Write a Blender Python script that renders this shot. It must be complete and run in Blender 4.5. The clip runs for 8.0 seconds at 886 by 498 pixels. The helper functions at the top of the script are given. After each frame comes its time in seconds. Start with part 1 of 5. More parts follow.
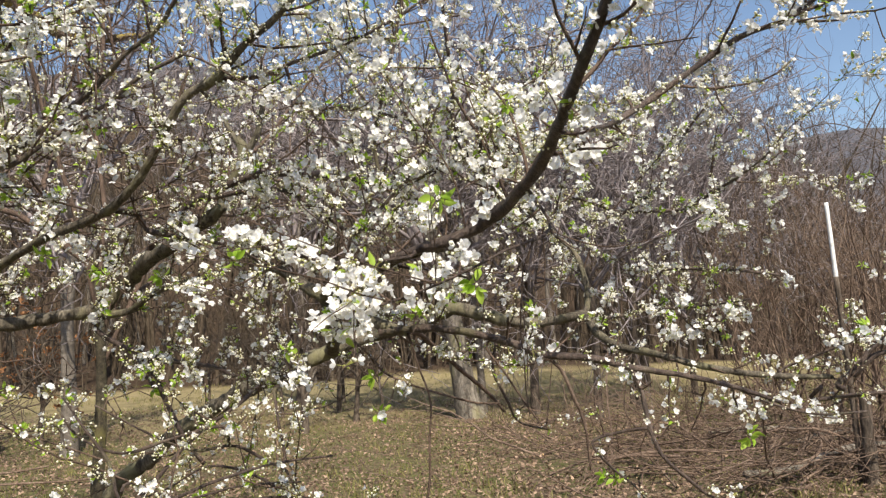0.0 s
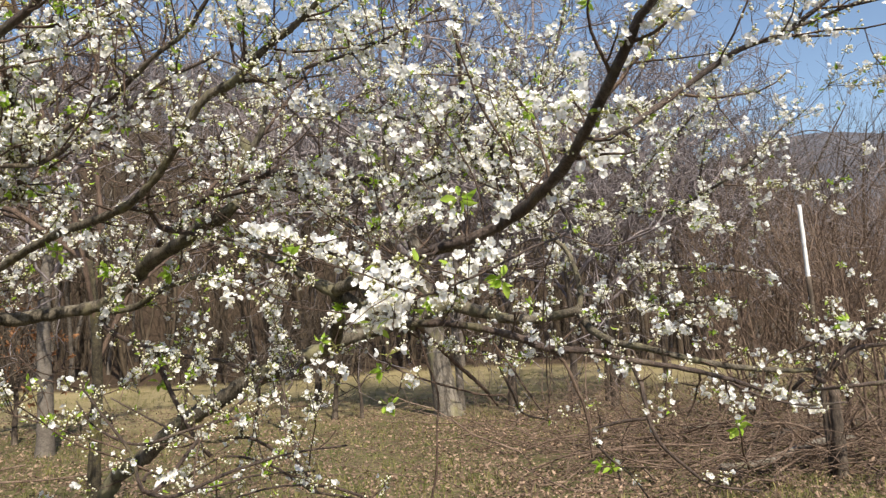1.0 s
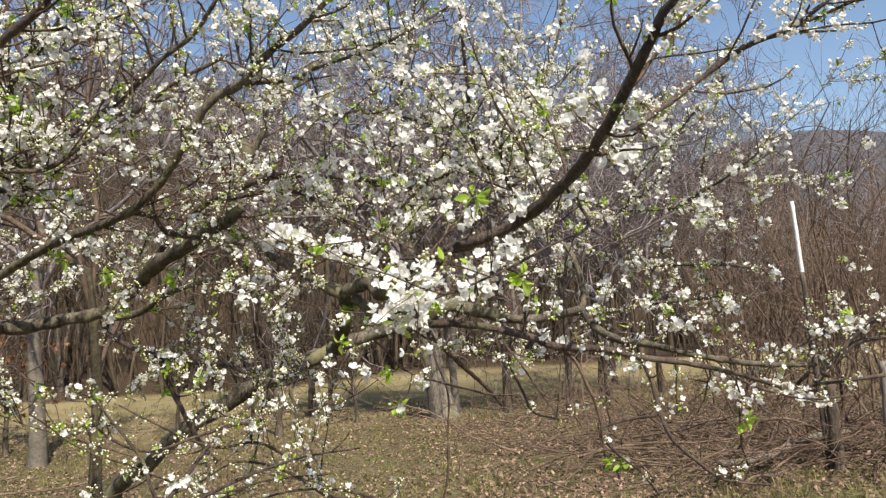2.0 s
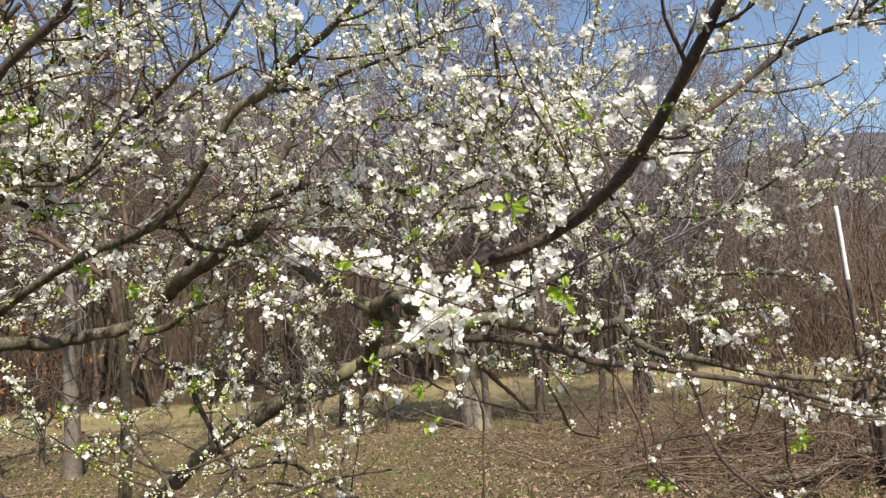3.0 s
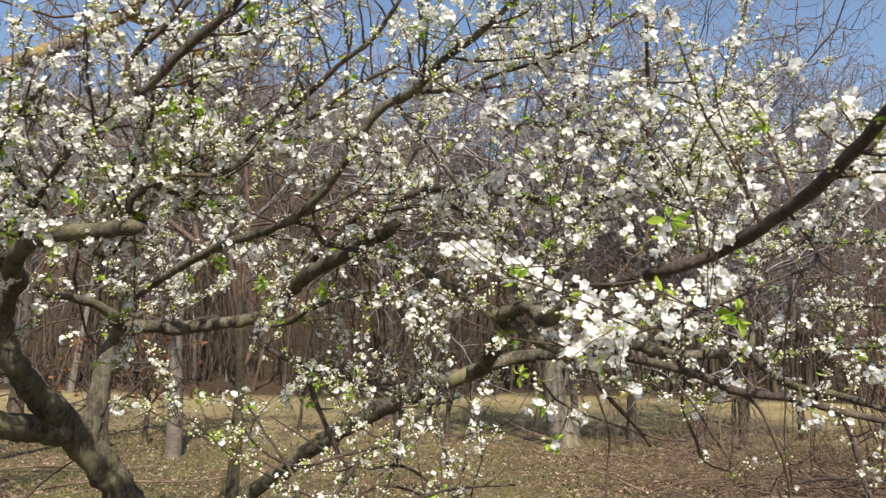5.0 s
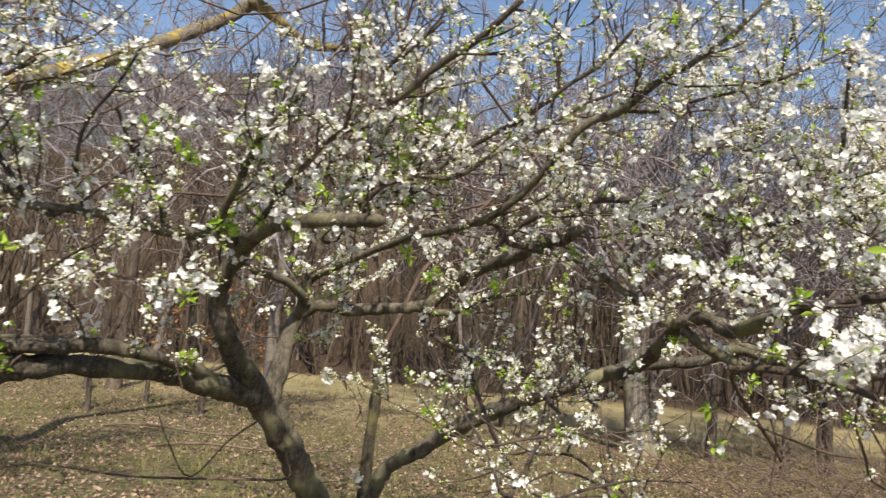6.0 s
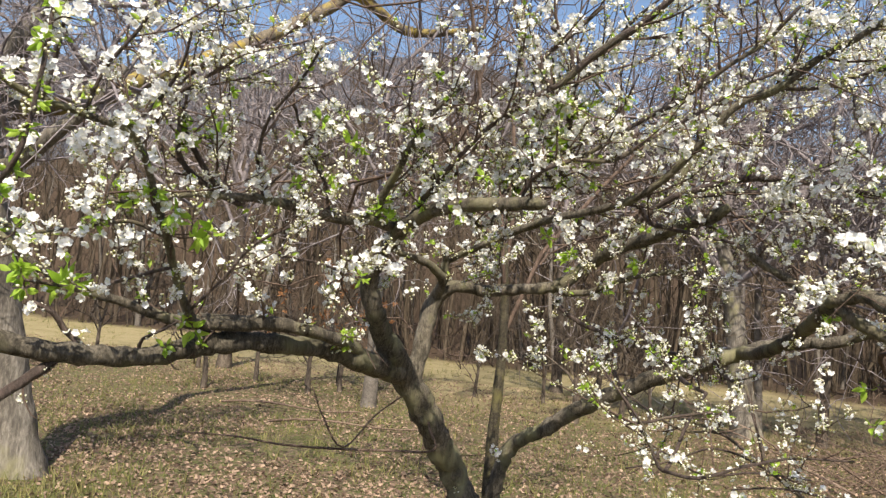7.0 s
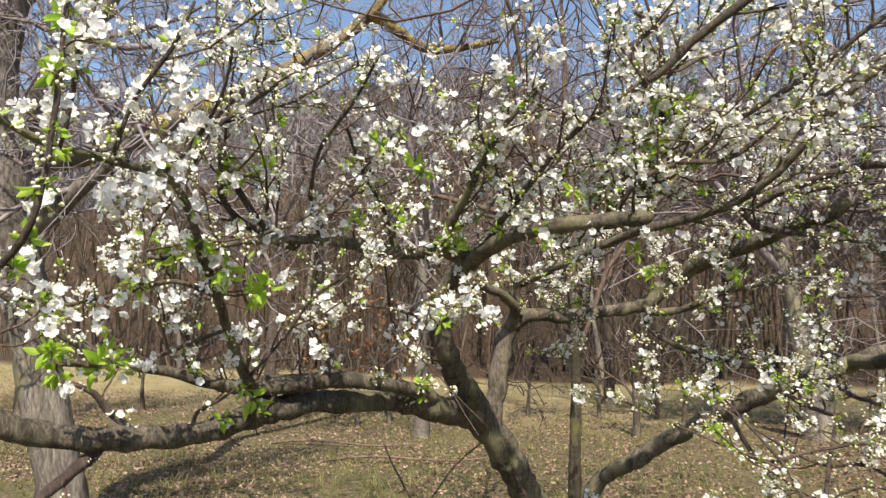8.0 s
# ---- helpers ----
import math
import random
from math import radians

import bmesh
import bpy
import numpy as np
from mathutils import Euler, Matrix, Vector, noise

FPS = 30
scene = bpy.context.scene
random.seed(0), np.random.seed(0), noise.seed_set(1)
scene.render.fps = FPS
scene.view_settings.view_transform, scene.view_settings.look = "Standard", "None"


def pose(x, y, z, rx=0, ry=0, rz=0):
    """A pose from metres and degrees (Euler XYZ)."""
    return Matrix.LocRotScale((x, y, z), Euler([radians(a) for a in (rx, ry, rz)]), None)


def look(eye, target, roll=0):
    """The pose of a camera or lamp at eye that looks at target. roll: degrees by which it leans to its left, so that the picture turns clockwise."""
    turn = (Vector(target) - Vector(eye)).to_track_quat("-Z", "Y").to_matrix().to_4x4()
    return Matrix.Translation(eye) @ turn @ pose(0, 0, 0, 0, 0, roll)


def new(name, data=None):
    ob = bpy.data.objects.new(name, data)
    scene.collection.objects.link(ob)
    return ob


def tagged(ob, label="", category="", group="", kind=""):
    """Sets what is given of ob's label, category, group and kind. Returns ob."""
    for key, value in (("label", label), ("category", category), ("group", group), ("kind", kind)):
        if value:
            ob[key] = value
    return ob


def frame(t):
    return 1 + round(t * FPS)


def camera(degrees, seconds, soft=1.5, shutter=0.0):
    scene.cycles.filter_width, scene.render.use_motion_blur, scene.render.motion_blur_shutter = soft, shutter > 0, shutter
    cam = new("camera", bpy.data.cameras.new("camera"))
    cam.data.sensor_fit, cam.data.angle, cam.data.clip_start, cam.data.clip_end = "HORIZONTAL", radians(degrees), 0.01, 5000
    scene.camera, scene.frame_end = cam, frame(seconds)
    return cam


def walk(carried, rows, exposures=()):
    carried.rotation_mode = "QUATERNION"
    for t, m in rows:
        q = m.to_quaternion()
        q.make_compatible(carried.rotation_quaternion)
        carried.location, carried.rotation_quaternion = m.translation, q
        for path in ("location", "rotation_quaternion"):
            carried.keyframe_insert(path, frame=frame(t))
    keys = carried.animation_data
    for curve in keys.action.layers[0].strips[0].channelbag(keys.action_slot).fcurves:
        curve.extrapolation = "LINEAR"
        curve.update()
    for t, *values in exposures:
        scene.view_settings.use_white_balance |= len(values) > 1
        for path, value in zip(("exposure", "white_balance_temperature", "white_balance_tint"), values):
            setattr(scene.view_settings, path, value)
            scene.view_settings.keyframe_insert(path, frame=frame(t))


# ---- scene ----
cam = camera(63.5, 8.0, soft=1.3, shutter=0.22)
PATH = [
    (0, (0.036, -0.009, 1.598), (0.005, 1.982, 1.777), -3.0),
    (0.5, (-0.039, -0.067, 1.596), (-0.038, 1.925, 1.771), -2.2),
    (1, (-0.099, -0.112, 1.591), (-0.051, 1.88, 1.764), -2.9),
    (1.2, (-0.11, -0.135, 1.592), (-0.022, 1.856, 1.757), -3.9),
    (2.3, (-0.191, -0.078, 1.585), (-0.12, 1.911, 1.775), -3.9),
    (2.5, (-0.194, -0.058, 1.595), (-0.144, 1.931, 1.793), -4.0),
    (3, (-0.182, 0.005, 1.607), (-0.181, 1.994, 1.816), -4.2),
    (3.5, (-0.222, 0.04, 1.605), (-0.288, 2.027, 1.83), -2.5),
    (4, (-0.241, 0.071, 1.611), (-0.378, 2.051, 1.856), -2.1),
    (4.2, (-0.242, 0.088, 1.611), (-0.408, 2.066, 1.856), -2.3),
    (5.3, (-0.43, 0.006, 1.619), (-0.713, 1.971, 1.86), 1.5),
    (5.4, (-0.47, -0.018, 1.62), (-0.761, 1.946, 1.862), 2.2),
    (5.5, (-0.529, -0.054, 1.621), (-0.829, 1.909, 1.864), 2.6),
    (6, (-0.767, -0.228, 1.598), (-1.182, 1.716, 1.818), 4.8),
    (6.5, (-0.914, -0.341, 1.577), (-1.467, 1.574, 1.745), 4.6),
    (7, (-0.992, -0.387, 1.566), (-1.623, 1.504, 1.719), 4.7),
    (7.5, (-1.128, -0.261, 1.586), (-1.789, 1.62, 1.738), 2.2),
    (8, (-1.262, -0.125, 1.636), (-1.971, 1.735, 1.833), -0.0),
]
walk(cam, [(t, look(eye, target, roll)) for t, eye, target, roll in PATH],
     exposures=((0.0, 0.48), (5.5, 0.48), (7.0, 0.65), (8.0, 0.65)))

# ---------------------------------------------------------------- light
SUN_AZ, SUN_EL = 159.0, 50.0      # degrees clockwise from +y, and above the horizon
world = bpy.data.worlds.new("sky")
scene.world = world
world.use_nodes = True
wn = world.node_tree
sky = wn.nodes.new("ShaderNodeTexSky")
sky.sky_type = "NISHITA"
sky.sun_disc = False
sky.sun_elevation = radians(SUN_EL)
sky.sun_rotation = radians(SUN_AZ)
sky.air_density, sky.dust_density, sky.ozone_density = 1.0, 1.3, 1.0
wn.nodes["Background"].inputs["Strength"].default_value = 0.12
wn.links.new(sky.outputs["Color"], wn.nodes["Background"].inputs["Color"])
sun_data = bpy.data.lights.new("sun", "SUN")
sun_data.energy, sun_data.angle, sun_data.color = 5.0, radians(0.55), (1.0, 0.92, 0.78)
sun = new("sun", sun_data)
sa, se = radians(SUN_AZ), radians(SUN_EL)
sun.matrix_world = look((60 * math.sin(sa) * math.cos(se), 60 * math.cos(sa) * math.cos(se), 60 * math.sin(se)), (0, 0, 0))
scene.view_settings.exposure = 0.48


# ---------------------------------------------------------------- materials
def ramp(nt, fac, *stops):
    """A colour ramp fed by fac; stops are (place, (r, g, b))."""
    n = nt.nodes.new("ShaderNodeValToRGB")
    el = n.color_ramp.elements
    while len(el) < len(stops):
        el.new(0.5)
    for e, (p, c) in zip(el, stops):
        e.position, e.color = p, (*c, 1)
    nt.links.new(fac, n.inputs["Fac"])
    return n.outputs["Color"]


def noise_tex(nt, scale, detail=4.0, rough=0.6, vector=None):
    n = nt.nodes.new("ShaderNodeTexNoise")
    n.inputs["Scale"].default_value = scale
    n.inputs["Detail"].default_value = detail
    n.inputs["Roughness"].default_value = rough
    if vector is not None:
        nt.links.new(vector, n.inputs["Vector"])
    return n.outputs["Fac"]


def mixed(nt, fac, a, b):
    n = nt.nodes.new("ShaderNodeMix")
    n.data_type = "RGBA"
    for socket, value in ((n.inputs[0], fac), (n.inputs[6], a), (n.inputs[7], b)):
        if isinstance(value, (tuple, float)):
            socket.default_value = (*value, 1) if isinstance(value, tuple) else value
        else:
            nt.links.new(value, socket)
    return n.outputs[2]


def placed(nt, sx=1.0, sy=1.0, sz=1.0):
    tc = nt.nodes.new("ShaderNodeTexCoord")
    mp = nt.nodes.new("ShaderNodeMapping")
    mp.inputs["Scale"].default_value = (sx, sy, sz)
    nt.links.new(tc.outputs["Object"], mp.inputs["Vector"])
    return mp.outputs["Vector"]


def base_material(name, rough=0.85, spec=0.25):
    m = bpy.data.materials.new(name)
    m.use_nodes = True
    bs = m.node_tree.nodes["Principled BSDF"]
    bs.inputs["Roughness"].default_value = rough
    bs.inputs["Specular IOR Level"].default_value = spec
    return m, m.node_tree, bs


def bumped(nt, bs, height, strength, distance):
    b = nt.nodes.new("ShaderNodeBump")
    b.inputs["Strength"].default_value = strength
    b.inputs["Distance"].default_value = distance
    nt.links.new(height, b.inputs["Height"])
    nt.links.new(b.outputs["Normal"], bs.inputs["Normal"])


def bark(name, dark, mid, light, moss=None, moss_amount=0.5, scale=1.0, flat=0.3):
    """Bark with fine cracks, larger blotches and, where given, algae or lichen."""
    m, nt, bs = base_material(name, 0.9, 0.2)
    v = placed(nt, scale, scale, scale * flat)
    fine = noise_tex(nt, 130, 6, 0.75, v)
    mid_n = noise_tex(nt, 34, 5, 0.7, v)
    big = noise_tex(nt, 8, 4, 0.65, v)
    c1 = ramp(nt, fine, (0.34, dark), (0.5, mid), (0.68, light))
    c2 = ramp(nt, big, (0.36, dark), (0.52, mid), (0.66, light))
    col = mixed(nt, 0.4, c1, c2)
    scabs = ramp(nt, mid_n, (0.4, (1, 1, 1)), (0.52, (0, 0, 0)))
    col = mixed(nt, scabs, col, mixed(nt, 0.55, col, dark))
    if moss:
        patch = noise_tex(nt, 5, 4, 0.65, placed(nt, scale, scale, scale * 0.6))
        fac = ramp(nt, patch, (moss_amount - 0.06, (0, 0, 0)), (moss_amount + 0.1, (1, 1, 1)))
        col = mixed(nt, fac, col, moss)
    nt.links.new(col, bs.inputs["Base Color"])
    both = nt.nodes.new("ShaderNodeMath")
    both.operation = "MULTIPLY_ADD"
    nt.links.new(mid_n, both.inputs[0])
    both.inputs[1].default_value = 1.6
    nt.links.new(fine, both.inputs[2])
    bumped(nt, bs, both.outputs[0], 0.9, 0.009)
    return m


def leafy(name, c1, c2, translucent=0.35, rough=0.55):
    """Thin tissue that lets light through: petals, young and dry leaves."""
    m, nt, bs = base_material(name, rough, 0.3)
    geo = nt.nodes.new("ShaderNodeNewGeometry")
    col = ramp(nt, geo.outputs["Random Per Island"], (0.0, c1), (1.0, c2))
    nt.links.new(col, bs.inputs["Base Color"])
    tr = nt.nodes.new("ShaderNodeBsdfTranslucent")
    nt.links.new(col, tr.inputs["Color"])
    mx = nt.nodes.new("ShaderNodeMixShader")
    mx.inputs["Fac"].default_value = translucent
    nt.links.new(bs.outputs["BSDF"], mx.inputs[1])
    nt.links.new(tr.outputs["BSDF"], mx.inputs[2])
    nt.links.new(mx.outputs["Shader"], nt.nodes["Material Output"].inputs["Surface"])
    return m


BARK_PLUM = bark("plum_bark", (0.02, 0.017, 0.013), (0.13, 0.11, 0.083), (0.33, 0.285, 0.22), (0.21, 0.195, 0.11), 0.56)
BARK_YOUNG = bark("young_bark", (0.022, 0.015, 0.012), (0.075, 0.05, 0.039), (0.2, 0.15, 0.12), (0.13, 0.115, 0.06), 0.62)
BARK_YOUNG.node_tree.nodes["Principled BSDF"].inputs["Roughness"].default_value = 0.55
BARK_YOUNG.node_tree.nodes["Principled BSDF"].inputs["Specular IOR Level"].default_value = 0.4
BARK_TWIG = bark("twig_bark", (0.045, 0.031, 0.024), (0.14, 0.096, 0.072), (0.26, 0.185, 0.14))
BARK_BIRCH = bark("pale_bark", (0.1, 0.083, 0.068), (0.18, 0.155, 0.13), (0.28, 0.25, 0.215), None, 0.5, 0.35, 1.5)
BARK_OLD = bark("old_bark", (0.05, 0.042, 0.035), (0.19, 0.165, 0.135), (0.4, 0.355, 0.295), (0.25, 0.23, 0.12), 0.6, 0.5, 0.18)
BARK_LICHEN = bark("lichen_bark", (0.06, 0.05, 0.04), (0.2, 0.16, 0.11), (0.32, 0.26, 0.18), (0.36, 0.27, 0.06), 0.53, 0.9, 0.6)
BARK_MOSS = bark("mossy_bark", (0.018, 0.015, 0.012), (0.07, 0.058, 0.04), (0.17, 0.15, 0.09), (0.18, 0.16, 0.06), 0.57, 1.1, 0.8)
BARK_DARK = bark("dark_bark", (0.035, 0.028, 0.024), (0.11, 0.085, 0.065), (0.22, 0.18, 0.14), None, 0.5, 0.5)
BARK_CROWN = bark("crown_bark", (0.12, 0.1, 0.1), (0.26, 0.222, 0.222), (0.42, 0.37, 0.37), None, 0.5, 0.3)
WOODS = bark("woodland_bark", (0.03, 0.022, 0.015), (0.086, 0.065, 0.045), (0.19, 0.148, 0.108), None, 0.5, 0.12)
BRUSHWOOD = bark("brushwood_bark", (0.055, 0.036, 0.026), (0.18, 0.125, 0.093), (0.35, 0.26, 0.195), None, 0.5, 0.4)
PETAL = leafy("petal", (0.91, 0.895, 0.875), (0.955, 0.945, 0.935), 0.42, 0.6)
BUD = leafy("bud_petal", (0.82, 0.79, 0.6), (0.93, 0.9, 0.8), 0.35, 0.6)
STAMEN = leafy("stamen", (0.55, 0.48, 0.12), (0.68, 0.62, 0.25), 0.2, 0.7)
SEPAL = leafy("sepal", (0.27, 0.29, 0.07), (0.42, 0.4, 0.12), 0.35, 0.6)
LEAF = leafy("young_leaf", (0.28, 0.45, 0.035), (0.48, 0.64, 0.1), 0.5, 0.5)
DRY = leafy("dry_leaf", (0.11, 0.07, 0.05), (0.44, 0.31, 0.22), 0.15, 0.8)
RUSSET = leafy("russet_leaf", (0.3, 0.14, 0.06), (0.44, 0.23, 0.11), 0.3, 0.7)
GRASS = leafy("grass", (0.11, 0.13, 0.035), (0.3, 0.26, 0.1), 0.25, 0.7)

m, nt, bs = base_material("meadow_soil", 0.95, 0.1)
v = placed(nt)
fine = noise_tex(nt, 14, 6, 0.7, v)
mid = noise_tex(nt, 2.2, 5, 0.65, v)
big = noise_tex(nt, 0.22, 4, 0.6, v)
litter = ramp(nt, fine, (0.3, (0.036, 0.025, 0.018)), (0.5, (0.115, 0.08, 0.056)), (0.7, (0.26, 0.185, 0.13)))
turf = ramp(nt, fine, (0.3, (0.045, 0.055, 0.017)), (0.55, (0.115, 0.115, 0.042)), (0.75, (0.22, 0.19, 0.09)))
patches = ramp(nt, mid, (0.42, (0, 0, 0)), (0.6, (1, 1, 1)))
cells = nt.nodes.new("ShaderNodeTexVoronoi")
cells.inputs["Scale"].default_value = 31.0
nt.links.new(v, cells.inputs["Vector"])
tone = nt.nodes.new("ShaderNodeSeparateColor")
nt.links.new(cells.outputs["Color"], tone.inputs[0])
flakes = ramp(nt, tone.outputs[0], (0.0, (0.045, 0.034, 0.024)), (0.3, (0.14, 0.1, 0.066)), (0.5, (0.27, 0.195, 0.132)), (0.62, (0.07, 0.095, 0.026)), (0.88, (0.12, 0.145, 0.042)), (1.0, (0.3, 0.235, 0.16)))
near = mixed(nt, 0.5, mixed(nt, patches, litter, turf), flakes)
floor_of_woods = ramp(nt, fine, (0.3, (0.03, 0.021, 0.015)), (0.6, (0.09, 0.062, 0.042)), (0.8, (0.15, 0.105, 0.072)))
straw = ramp(nt, mid, (0.3, (0.26, 0.21, 0.1)), (0.7, (0.4, 0.325, 0.185)))
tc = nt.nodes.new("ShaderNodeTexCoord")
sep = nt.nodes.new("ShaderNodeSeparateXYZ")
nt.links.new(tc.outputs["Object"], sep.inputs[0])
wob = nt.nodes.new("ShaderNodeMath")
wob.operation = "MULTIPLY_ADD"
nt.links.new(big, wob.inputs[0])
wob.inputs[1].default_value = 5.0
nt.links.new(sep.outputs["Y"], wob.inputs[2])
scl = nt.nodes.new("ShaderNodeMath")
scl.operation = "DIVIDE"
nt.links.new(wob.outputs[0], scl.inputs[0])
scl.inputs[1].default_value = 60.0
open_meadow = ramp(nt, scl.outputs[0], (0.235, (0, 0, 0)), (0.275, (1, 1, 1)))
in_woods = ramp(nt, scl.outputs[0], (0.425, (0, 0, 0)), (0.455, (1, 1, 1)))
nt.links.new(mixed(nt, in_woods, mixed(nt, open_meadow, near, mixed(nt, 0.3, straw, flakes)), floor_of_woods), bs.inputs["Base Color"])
bumped(nt, bs, fine, 0.8, 0.04)
SOIL = m

m, nt, bs = base_material("hazy_wooded_hill", 0.95, 0.05)
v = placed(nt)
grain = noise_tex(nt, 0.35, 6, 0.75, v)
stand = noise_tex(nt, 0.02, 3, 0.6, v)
# bare woods tinted blue-grey: the haze of distance is painted into the colour
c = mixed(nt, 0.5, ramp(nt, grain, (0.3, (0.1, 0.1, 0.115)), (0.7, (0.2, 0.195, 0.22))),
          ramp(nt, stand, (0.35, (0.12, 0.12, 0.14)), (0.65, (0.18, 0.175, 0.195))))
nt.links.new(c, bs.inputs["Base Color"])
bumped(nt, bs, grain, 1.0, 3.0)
HAZY_HILL = m

m, nt, bs = base_material("weathered_post", 0.85, 0.2)
v = placed(nt, 1, 1, 0.12)
g = noise_tex(nt, 60, 5, 0.7, v)
nt.links.new(ramp(nt, g, (0.3, (0.1, 0.085, 0.07)), (0.6, (0.24, 0.21, 0.18)), (0.8, (0.36, 0.33, 0.29))), bs.inputs["Base Color"])
bumped(nt, bs, g, 0.6, 0.004)
POST = m
m, nt, bs = base_material("whitewash", 0.8, 0.2)
g = noise_tex(nt, 25, 5, 0.7, placed(nt))
nt.links.new(ramp(nt, g, (0.3, (0.5, 0.48, 0.45)), (0.5, (0.78, 0.77, 0.75))), bs.inputs["Base Color"])
WHITE = m
m, nt, bs = base_material("sawn_wood", 0.75, 0.2)
g = noise_tex(nt, 30, 5, 0.7, placed(nt))
nt.links.new(ramp(nt, g, (0.3, (0.42, 0.26, 0.12)), (0.7, (0.62, 0.44, 0.25))), bs.inputs["Base Color"])
SAWN = m


# ---------------------------------------------------------------- mesh helpers
class Heap:
    """Gathers tubes and copies of small shapes into one mesh."""

    def __init__(self):
        self.v, self.q, self.m, self.n = [], [], [], 0

    def add(self, verts, quads, mat=0):
        if len(quads) == 0:
            return
        self.v.append(np.asarray(verts, dtype=np.float32))
        self.q.append(np.asarray(quads, dtype=np.int32) + self.n)
        self.m.append(np.full(len(quads), mat, dtype=np.int32) if np.isscalar(mat) else np.asarray(mat, dtype=np.int32))
        self.n += len(verts)

    def mesh(self, name, *materials, smooth=True):
        me = bpy.data.meshes.new(name)
        v, q, mt = np.concatenate(self.v), np.concatenate(self.q), np.concatenate(self.m)
        tri = q[:, 3] < 0
        sizes = np.where(tri, 3, 4).astype(np.int32)
        loops = q.reshape(-1)
        # a negative last index (after the offset) marks a triangle
        keep = np.ones(len(loops), dtype=bool)
        keep[3::4] = ~tri
        loops = loops[keep]
        me.vertices.add(len(v))
        me.vertices.foreach_set("co", v.reshape(-1))
        me.loops.add(len(loops))
        me.loops.foreach_set("vertex_index", loops)
        me.polygons.add(len(q))
        starts = np.concatenate(([0], np.cumsum(sizes)[:-1])).astype(np.int32)
        me.polygons.foreach_set("loop_start", starts)
        me.polygons.foreach_set("material_index", mt)
        if smooth:
            me.polygons.foreach_set("use_smooth", np.ones(len(q), dtype=bool))
        for mat in materials:
            me.materials.append(mat)
        me.update(calc_edges=True)
        return me

    def arrays(self):
        return np.concatenate(self.v), np.concatenate(self.q), np.concatenate(self.m)


def scatter(heap, shape, mats4):
    """Adds a copy of shape (verts, quads, materials) to heap at each 4 x 4 matrix."""
    v, q, mt = shape
    mats4 = np.asarray(mats4, dtype=np.float32)
    k = len(mats4)
    if k == 0:
        return
    vh = np.concatenate([v, np.ones((len(v), 1), dtype=np.float32)], 1)
    allv = np.einsum("kij,nj->kni", mats4[:, :3, :], vh).reshape(-1, 3)
    allq = (q[None] + (np.arange(k) * len(v))[:, None, None]).reshape(-1, 4)
    heap.add(allv, allq, np.tile(mt, k))


def smooth_line(pts, step):
    """Catmull-Rom through rows of (x, y, z, r)."""
    p = np.asarray(pts, dtype=float)
    p = np.vstack([2 * p[0] - p[1], p, 2 * p[-1] - p[-2]])
    out = []
    for i in range(1, len(p) - 2):
        a, b, c, d = p[i - 1], p[i], p[i + 1], p[i + 2]
        n = max(2, int(np.linalg.norm(c[:3] - b[:3]) / step))
        for s in np.arange(n) / n:
            out.append(0.5 * (2 * b + (c - a) * s + (2 * a - 5 * b + 4 * c - d) * s * s + (3 * b - a - 3 * c + d) * s ** 3))
    out.append(p[-2])
    return np.array(out)


def tube(pts, sides, cap=True, rough=0.0, seed=0):
    """A tapered tube round rows of (x, y, z, r): verts and quads. rough: unevenness of the surface, as a share of r."""
    p = np.asarray(pts, dtype=float)
    c, r = p[:, :3], p[:, 3]
    tan = np.gradient(c, axis=0)
    tan /= np.linalg.norm(tan, axis=1)[:, None] + 1e-9
    ref = np.array([0.0, 0.0, 1.0]) if abs(tan[0][2]) < 0.9 else np.array([1.0, 0.0, 0.0])
    u = np.cross(tan, ref)
    nu = np.linalg.norm(u, axis=1)[:, None]
    u = u / (nu + 1e-9)
    for i in range(1, len(u)):
        w = u[i - 1] - tan[i] * (u[i - 1] @ tan[i])
        u[i] = w / (np.linalg.norm(w) + 1e-9)
    w = np.cross(tan, u)
    ang = np.arange(sides) * 2 * math.pi / sides
    rr = np.repeat(r[:, None], sides, 1)
    if rough:
        rng = np.random.default_rng(seed)
        rr = rr * (1 + rough * rng.normal(0, 1, rr.shape)) * (1 + 0.8 * rough * rng.normal(0, 1, (len(r), 1)))
    ring = c[:, None, :] + rr[:, :, None] * (np.cos(ang)[None, :, None] * u[:, None, :] + np.sin(ang)[None, :, None] * w[:, None, :])
    v = ring.reshape(-1, 3)
    i = np.arange(len(c) - 1)[:, None] * sides
    j = np.arange(sides)[None, :]
    k = (j + 1) % sides
    q = np.stack([i + j, i + k, i + sides + k, i + sides + j], -1).reshape(-1, 4)
    if cap:
        v = np.vstack([v, c[0], c[-1]])
        a, b = len(v) - 2, len(v) - 1
        e = (len(c) - 1) * sides
        jj = np.arange(sides)
        kk = (jj + 1) % sides
        none = np.full(sides, -10 ** 8)
        q = np.vstack([q, np.stack([kk, jj, np.full(sides, a), none], -1), np.stack([e + jj, e + kk, np.full(sides, b), none], -1)])
    return v, q


def part(name, me, parent, label="", kind=""):
    ob = new(name, me)
    ob.parent = parent
    tagged(ob, label, kind=kind)
    return ob


def thing(name, place, label, category, group="", kind=""):
    ob = new(name)
    ob.location = place
    ob.empty_display_size = 0.1
    return tagged(ob, label, category, group, kind)


